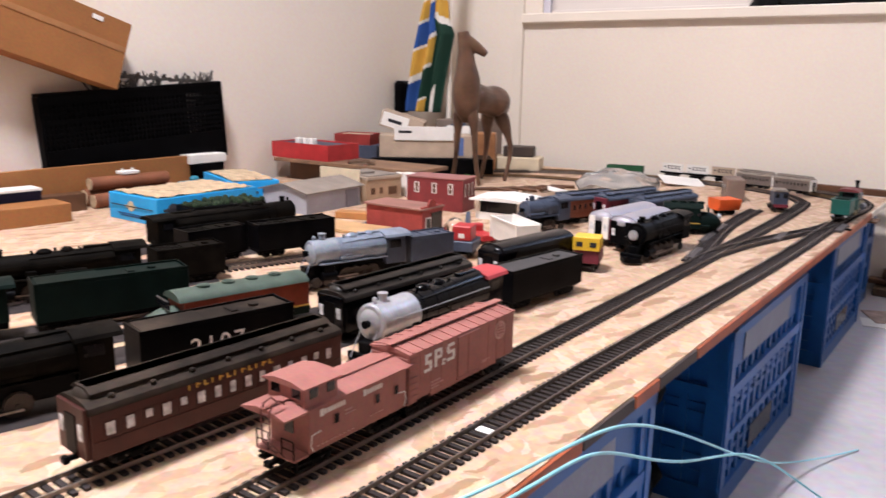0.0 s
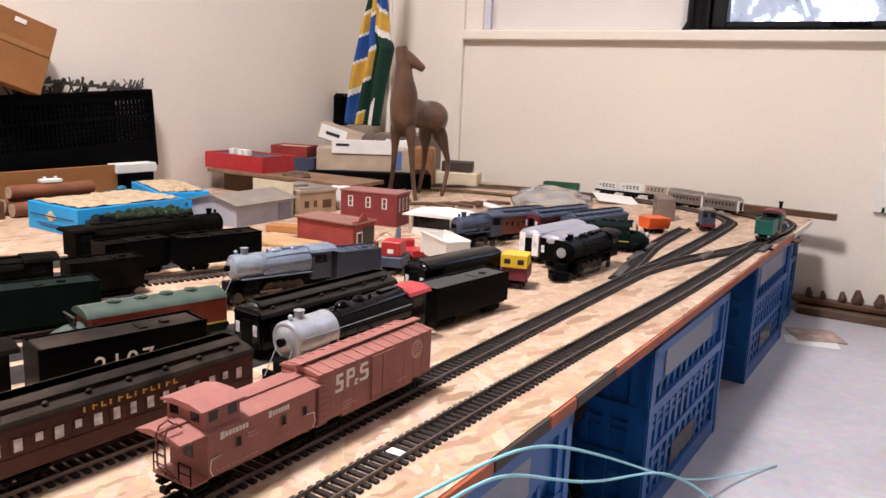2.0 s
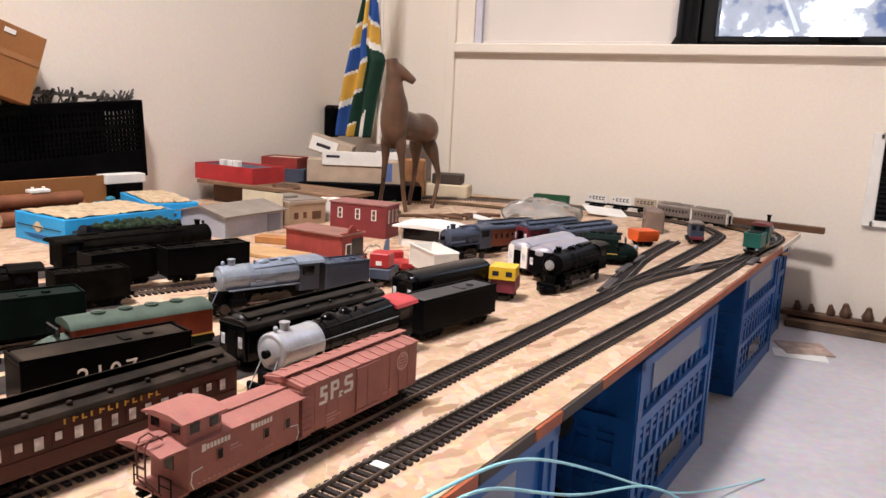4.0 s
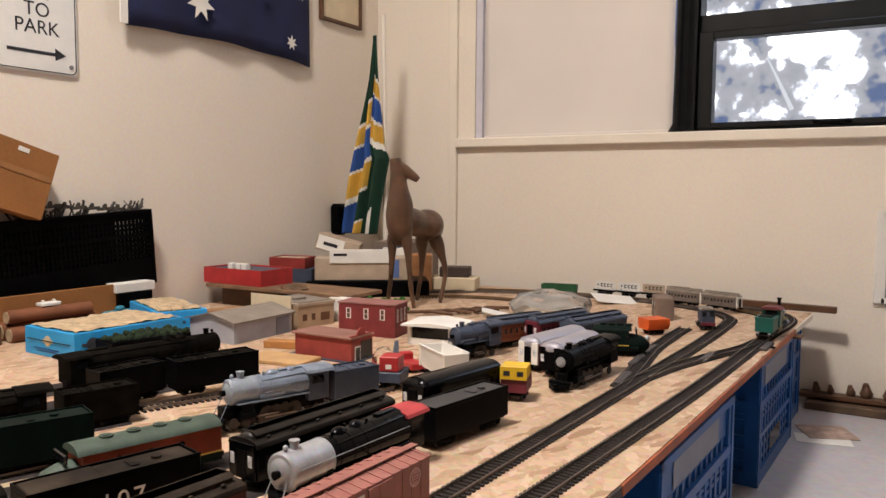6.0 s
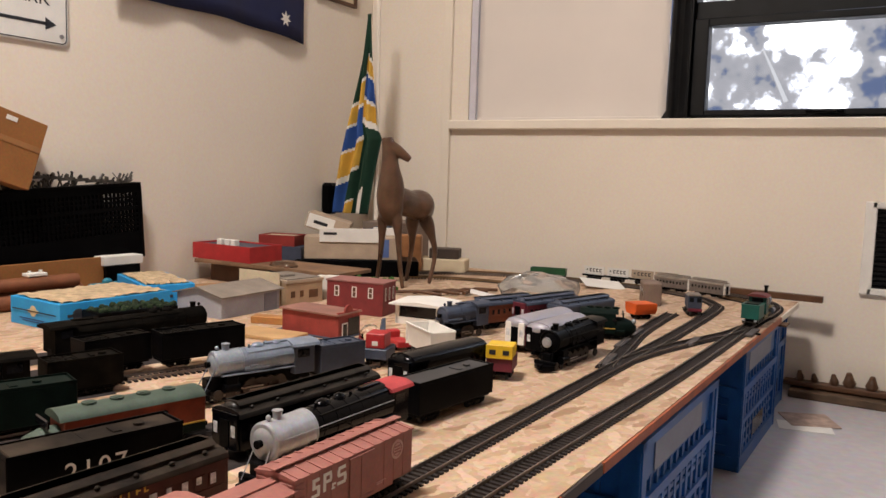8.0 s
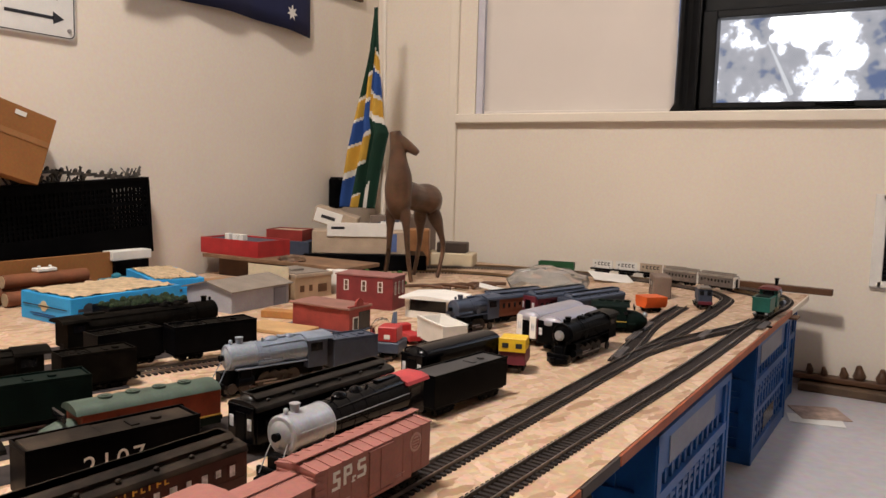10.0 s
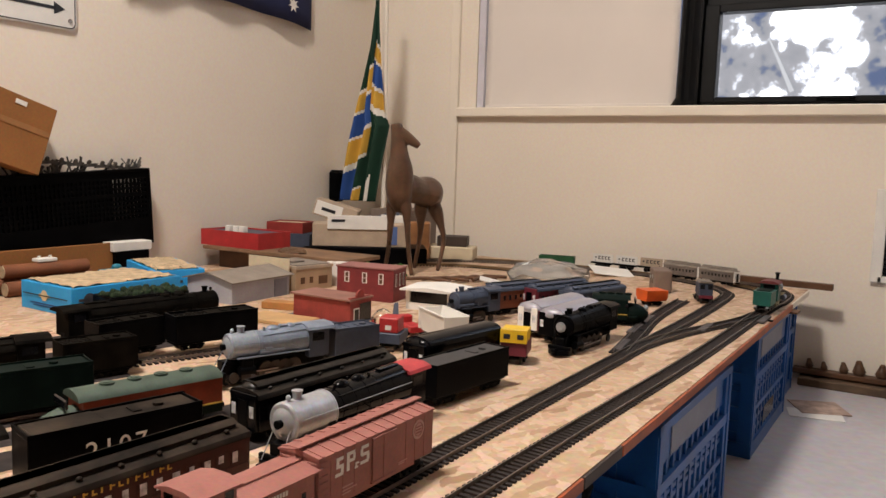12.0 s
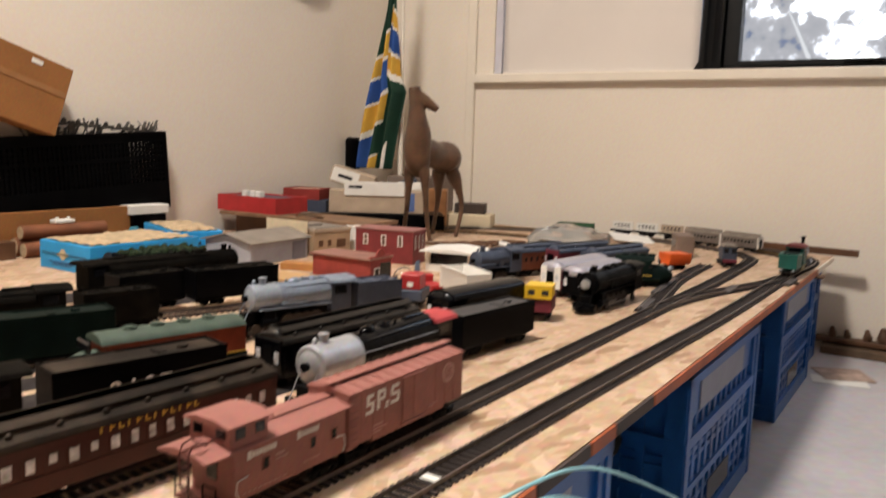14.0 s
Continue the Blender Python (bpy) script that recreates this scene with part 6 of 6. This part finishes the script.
bt = thing("toy_boat", at(-1.075, 0.90, 0.03, -4), "navy and white model boat hull", "toy boat")
part("hull", B().prof([(-0.03, 0.0), (0.0, 0.0), (0.005, 0.016), (-0.035, 0.016)], -0.2, 0.0), M_NAVY, bt)
part("deck", B().box(-0.036, 0.006, -0.2, 0.0, 0.0162, 0.020), M_PAPER, bt)
wh2 = solid("white_figures", B().box(-0.01, 0.01, -0.018, 0.018, 0, 0.006, 0.001).cyl((0, -0.01, 0.006), (0, -0.01, 0.010), 0.003, seg=8).cyl((0, 0.01, 0.006), (0, 0.01, 0.010), 0.003, seg=8), M_PAPER, "small white fittings card on the log", "fitting", at(-1.112, 1.08, 0.0535, 0))

# red trays and cartons in the corner
def tray(m, label, L, w, h, material, thick=0.003, fill=None):
    c = thing("open_tray", m, label, "tray", "trays in the corner")
    part("tray", B().box(0, L, 0, w, 0, thick).box(0, L, 0, thick, thick, h).box(0, L, w - thick, w, thick, h).box(0, thick, thick, w - thick, thick, h).box(L - thick, L, thick, w - thick, thick, h), material, c)
    if fill:
        part("filling", B().box(thick, L - thick, thick, w - thick, thick, h * 0.9), fill, c)
    return c


bd = solid("brown_plank", B().box(0, 0.40, 0, 0.12, 0, 0.008, 0.001), mat("dusty_plank", (0.22, 0.125, 0.07), 0.65, var=0.3), "dusty brown plank under red trays", "board", at(-1.175, 1.485, 0.0415, 3))
solid("wood_block", B().box(0.02, 0.34, 0.03, 0.1, 0, 0.0410, 0.001), M_WOODDK, "dark wood block under the plank", "board", at(-1.175, 1.485, 0, 3))
t1 = tray(at(-1.193, 1.496, 0.050, 1), "bright red open tray with white fittings", 0.178, 0.10, 0.035, M_RED, fill=M_GREYDK)
for x in (0.055, 0.080, 0.098):
    part("fitting", B().box(x, x + 0.014, 0.02, 0.035, 0.0316, 0.045, 0.001), M_PAPER, t1)
t2 = tray(at(-1.172, 1.68, 0.0685, 20), "dark red open tray behind the others", 0.094, 0.075, 0.026, mat("dark_red_card", (0.25, 0.03, 0.025), 0.5), fill=M_LTBOX)
solid("kit_carton", B().box(0, 0.112, 0, 0.078, 0, 0.068, 0.001), M_GREYDK, "slate grey kit carton under the dark red tray", "box", at(-1.172, 1.679, 0, 20))
bk = solid("black_case", B().box(0, 0.30, 0, 0.11, 0, 0.040, 0.003), M_BLACK, "low black plastic case beneath cartons", "case", at(-1.07, 1.700, 0, 38))
solid("black_case", B().box(0, 0.16, 0, 0.10, 0, 0.042, 0.003), M_BLACK, "black plastic case among the trays", "case", at(-0.955, 1.49, 0, 9))
clear = solid("plastic_wrap", B().ball((0, 0, 0), 0.035, 0.02, 0.010, seg=12), M_FILM, "crumpled clear plastic wrap on the black case", "packaging", at(-0.935, 1.52, 0.0525, 10))
big = thing("carton", at(-1.061, 1.722, 0.0405, 39), "open light brown carton with white flap", "box", "cartons in the corner")
part("carton", B().box(0, 0.228, 0, 0.09, 0, 0.054, 0.001), M_LTBOX, big)
part("flap", B().box(0.036, 0.180, -0.004, -0.0005, 0.042, 0.076, 0.0008), M_PAPER, big, "white carton flap")
part("flap_mark", B().box(0.046, 0.078, -0.0046, -0.004, 0.060, 0.066), M_INK, big)
part("tape", B().box(0.190, 0.206, -0.0012, -0.0002, 0.006, 0.050), mat("blue_tape", (0.10, 0.16, 0.36), 0.5), big)
bw = thing("carton", at(-1.118, 1.783, 0.0955, 33), "tilted white and brown model kit carton", "box", "cartons in the corner")
tl = pose(0, 0, 0.018, 0, 16, 0)
part("carton", B().box(0, 0.11, 0, 0.09, 0, 0.040, 0.001, tl), M_LTBOX, bw)
part("end_label", B().box(0.004, 0.072, -0.0012, 0.0, 0.004, 0.038, 0, tl), M_PAPER, bw)
part("print_mark", B().box(0.020, 0.056, -0.0020, -0.0012, 0.016, 0.024, 0, tl), M_INK, bw)
grey = thing("carton", at(-1.06, 1.93, 0.0, 4), "dusty grey brown carton lid leaning in the corner", "box", "cartons in the corner")
part("lid", B().box(0, 0.125, 0.02, 0.16, 0.0, 0.125, 0.001), mat("grey_brown_board", (0.20, 0.15, 0.12), 0.7), grey)
part("inner_flap", B().box(0.05, 0.120, -0.006, 0.0195, 0.090, 0.112, 0.001), M_PAPER, grey)
part("slats", B().tube([(0.02, 0.0, 0.095), (0.09, 0.01, 0.122)], 0.006, seg=6).tube([(0.05, -0.006, 0.094), (0.10, 0.005, 0.118)], 0.004, seg=6), M_GREYDK, grey)
solid("dark_carton", B().box(0, 0.078, 0, 0.05, 0, 0.026, 0.002), mat("dark_brown_card", (0.050, 0.034, 0.026), 0.6), "dark brown carton on the cream box", "box", at(-0.880, 2.000, 0.0365, 22))
solid("white_case", B().box(0, 0.125, 0, 0.07, 0, 0.036, 0.003), M_CREAMCARD, "cream flat box behind the deer", "box", at(-0.905, 1.985, 0.0, 20))
solid("wood_block", B().box(0, 0.070, 0, 0.04, 0, 0.098, 0.004), mat("orange_brown_varnish", (0.30, 0.135, 0.055), 0.4, var=0.3), "orange brown varnished block behind the deer", "wood block", at(-0.945, 1.935, 0.0, 28))
gr = B()
rr = random.Random(21)
for k in range(90):
    gr.ball((rr.gauss(0, 0.024), rr.gauss(0, 0.014), abs(rr.gauss(0.006, 0.006)) + 0.003), rr.uniform(0.004, 0.008), seg=6)
tagged(solid("moss_clump", gr, M_GRASSG, "bright green scenery moss clump under the deer", "moss", at(-0.80, 1.66, 0)), kind="stuff")
solid("paper_scrap", B().box(-0.04, 0.04, -0.015, 0.015, 0, 0.0015, 0, pose(0, 0, 0.006, 8, 12, 0)), M_PAPER, "folded white paper scrap on the board", "paper", at(-0.545, 1.72, 0, 30))
solid("paper_scrap", B().box(-0.05, 0.05, -0.03, 0.03, 0, 0.0015, 0, pose(0, 0, 0.008, 12, 6, 0)), M_PAPER, "white paper sheet below billboard cars", "paper", at(-0.425, 2.06, 0, 40))
film = B()
rr = random.Random(9)
film.ball((0, 0, 0.018), 0.085, 0.060, 0.034, seg=22)
for v in film.bm.verts:
    v.co.x += rr.uniform(-0.007, 0.007)
    v.co.y += rr.uniform(-0.007, 0.007)
    v.co.z = max(0.001, v.co.z + rr.uniform(-0.006, 0.006))
pb = solid("plastic_bag", film, mat("milky_plastic_film", (0.86, 0.85, 0.82), 0.14, var=0.1, scale=40, alpha=0.85), "crumpled milky plastic bag on the board", "bag", at(-0.470, 1.800, 0, 35))
for k, (u, v, a, L) in enumerate(((-0.985, 1.42, 14, 0.14), (-0.93, 1.46, 40, 0.10), (-1.0, 1.38, 70, 0.10), (-0.90, 1.37, -20, 0.08))):
    solid("wood_scrap", B().box(-L / 2, L / 2, -0.012, 0.012, 0, 0.012 + 0.004 * k, 0.001), (M_WOODDK, M_WRAP, M_WOOD, M_CREAMCARD)[k], "loose strip of scenery wood among the boxes", "wood scrap", at(u, v, 0.0, a), "loose wood strips")
for k in range(5):
    solid("twig", B().tube([(0, 0, 0.006), (0.05, 0.004 * k, 0.010), (0.10, -0.004, 0.006)], 0.004, seg=6), M_WOODDK, "dark brown rail piece lying on the board", "rail piece", at(-0.72 + 0.03 * k, 1.63 + 0.02 * k, 0, 20 + 14 * k), "loose rail pieces")
bb_ = solid("building_block", B().box(-0.035, 0.035, -0.018, 0.018, 0, 0.046, 0.002), mat("weathered_brown_siding", (0.20, 0.14, 0.11), 0.7, var=0.25), "weathered brown model building block near the curve", "model house", at(-0.262, 1.905, 0, -65))
for x in (-0.018, 0.012):
    part("window", B().box(x - 0.006, x + 0.006, -0.0186, -0.0178, 0.018, 0.034), M_DKGLASS, bb_)

# ---------------------------------------------------------------- wall things
sign = thing("parking_sign", pose(XL + 0.003, 1.165, 0.0, 90, 0, 90), "white metal parking sign with black words and arrow", "sign")
def rounded(w, h, r, n_=5):
    pts = []
    for cx, cy, a0 in ((w - r, h - r, 0), (-w + r, h - r, 90), (-w + r, -h + r, 180), (w - r, -h + r, 270)):
        for k in range(n_ + 1):
            a = radians(a0 + 90 * k / n_)
            pts.append((cx + r * math.cos(a), cy + r * math.sin(a)))
    return pts


ZC = 0.595
part("plate", B().plan([(x, ZC + y) for x, y in rounded(0.080, 0.120, 0.012)], 0.0, 0.002), M_SIGN, sign)
bord = B()
pts = [(x, ZC + y, 0.0022) for x, y in rounded(0.0765, 0.1165, 0.010)]
bord.tube(pts + pts[:1], 0.0010, seg=5)
part("border", bord, M_INK, sign)
for text, z in (("PAY", 0.620), ("TO", 0.588), ("PARK", 0.556)):
    words("lettering", text, 0.036, M_INK, sign, pose(0, z, 0.0023))
part("arrow", B().box(-0.058, 0.036, 0.5085, 0.5145, 0.002, 0.0026).plan([(0.034, 0.500), (0.056, 0.5115), (0.034, 0.523)], 0.002, 0.0026), M_INK, sign)
part("bolt", B().cyl((0.066, 0.492, 0.002), (0.066, 0.492, 0.0045), 0.004, seg=10), M_RAIL, sign)

flag = thing("wall_flag", pose(XL + 0.01, 0, 0), "navy blue flag with white stars pinned to the wall", "flag")
b = B()
prev = None
for i in range(41):
    y = 1.345 + 0.572 * i / 40
    sag = 0.012 * math.sin(math.pi * i / 40) - 0.008 * i / 40
    row = []
    for k in range(9):
        f = k / 8
        z = 0.592 + sag * (1 - f) + (0.89 - 0.592) * f
        row.append(b.bm.verts.new((0.012 * (1 - f) * (0.6 + 0.5 * math.sin(i * 0.42)) + 0.002, y, z)))
    if prev:
        for k in range(8):
            b.bm.faces.new((prev[k], row[k], row[k + 1], prev[k + 1]))
    prev = row
cl = part("cloth", b, M_NAVY, flag)
cl.modifiers.new("thickness", "SOLIDIFY").thickness = 0.0012
part("hem", B().box(0.010, 0.014, 1.330, 1.347, 0.594, 0.89), M_FLWHITE, flag, "white header tape")
for y, z, r_ in ((1.53, 0.672, 0.040), (1.825, 0.632, 0.019), (1.72, 0.74, 0.018), (1.86, 0.76, 0.018)):
    star = []
    for k in range(14):
        a = math.pi / 2 + math.pi * k / 7
        q = r_ if k % 2 == 0 else r_ * 0.46
        star.append((q * math.cos(a), q * math.sin(a)))
    part("star", B().plan(star, 0, 0.001), M_FLWHITE, flag, "white seven pointed star", m=pose(0.023, y, z, 90, 0, 90))

pic = thing("picture_frame", pose(XL, 0, 0), "thin brown framed picture on the wall", "picture")
part("frame", B().box(0, 0.012, 1.97, 2.152, 0.722, 0.731, 0.001).box(0, 0.012, 2.143, 2.152, 0.731, 0.96, 0.001).box(0, 0.012, 1.97, 1.979, 0.731, 0.96, 0.001).box(0, 0.012, 1.97, 2.152, 0.96, 0.969, 0.001), M_WOODDK, pic)
part("mat_board", B().box(0.002, 0.005, 1.979, 2.143, 0.731, 0.96), M_CREAMCARD, pic)

# furled city flag on a pole in the corner
fp = thing("furled_flag", pose(0, 0, 0), "furled green, blue and yellow flag on a pole", "flag")
part("pole", B().cyl((-0.842, 2.062, 0.0), (-0.851, 2.062, 0.735), 0.0065, seg=12), M_TRIM, fp, "white flag pole")


def along(z, knots):
    """The value at height z on a line through (height, value) knots."""
    for (z0, a0), (z1, a1) in zip(knots, knots[1:]):
        if z <= z1:
            return a0 + (a1 - a0) * max(0.0, (z - z0) / (z1 - z0))
    return knots[-1][1]


GREEN, WHITE, BLUE, YELLOW = range(4)
LEFT_HEM = ((0.140, -0.975), (0.30, -0.943), (0.45, -0.905), (0.56, -0.878), (0.66, -0.862))
RIGHT_HEM = ((0.140, -0.852), (0.25, -0.835), (0.345, -0.815), (0.385, -0.834), (0.50, -0.843), (0.66, -0.852))
# colours of the three folds from the foot upwards: each with the height at which it ends
FOLD_A = ((0.218, BLUE), (0.236, WHITE), (0.304, YELLOW), (0.313, WHITE), (0.374, BLUE), (0.383, WHITE), (0.432, YELLOW), (0.442, WHITE), (1, GREEN))
FOLD_B = ((0.165, YELLOW), (0.172, WHITE), (0.252, GREEN), (0.262, WHITE), (0.330, YELLOW), (0.341, WHITE), (0.420, BLUE), (0.430, WHITE), (0.490, YELLOW), (0.500, WHITE), (1, GREEN))
FOLD_C = ((0.372, GREEN), (0.392, WHITE), (0.436, YELLOW), (0.446, WHITE), (0.505, BLUE), (0.512, WHITE), (0.550, YELLOW), (0.560, WHITE), (1, GREEN))
b = B()
NS, NH = 48, 130
rows = []
for j in range(NH + 1):
    z = 0.140 + 0.535 * j / NH
    xa, xb = along(z, LEFT_HEM), along(z, RIGHT_HEM)
    deep = min(1.0, (xb - xa) / 0.10)
    rows.append([b.bm.verts.new((xa + (xb - xa) * i / NS, 2.034 - 0.013 * deep * math.cos(2 * math.pi * (3 * i / NS - 0.3)) + 0.003 * math.sin(9 * i / NS + 14 * z), z)) for i in range(NS + 1)])
for j in range(NH):
    for i in range(NS):
        f = b.bm.faces.new((rows[j][i], rows[j][i + 1], rows[j + 1][i + 1], rows[j + 1][i]))
        s, z = (i + 0.5) / NS, 0.140 + 0.535 * (j + 0.5) / NH
        fold, s0 = (FOLD_A, 0.14) if s < 0.27 else (FOLD_B, 0.40) if s < 0.53 else (FOLD_C, 0.80)
        zz = z - 0.10 * (s - s0) if s < 0.53 else z + 0.05 * (s - s0)
        k = next(c for top, c in fold if zz < top)
        if s > 0.60 and 0.64 < s < 0.82 and z < 0.150 + 0.40 * (s - 0.64):
            k = WHITE
        f.material_index = k
cloth = part("cloth", b, M_FLGREEN, fp)
for m_ in (M_FLWHITE, M_FLBLUE, M_FLYEL):
    cloth.data.materials.append(m_)
cloth.modifiers.new("thickness", "SOLIDIFY").thickness = 0.0015
part("holder", B().box(-0.999, -0.962, 2.01, 2.05, 0.135, 0.222, 0.008), M_BLACK, fp, "black holder box")

# loose pale blue wires over the table edge
wire([(-0.07, 0.50, 0.003), (-0.02, 0.56, 0.012), (0.030, 0.62, 0.046), (0.036, 0.686, 0.042), (0.032, 0.775, 0.004), (0.028, 0.907, -0.062), (0.023, 1.04, -0.131), (0.03, 1.22, -0.215), (0.09, 1.34, -0.220)], "pale blue wire hanging over the table edge")
wire([(-0.08, 0.46, 0.003), (-0.02, 0.52, 0.008), (0.030, 0.58, 0.036), (0.037, 0.642, 0.042), (0.035, 0.706, 0.012), (0.031, 0.819, -0.044), (0.045, 0.90, -0.062), (0.066, 0.947, -0.075), (0.10, 1.02, -0.14), (0.16, 1.12, -0.218)], "pale blue wire draped beside the crates")
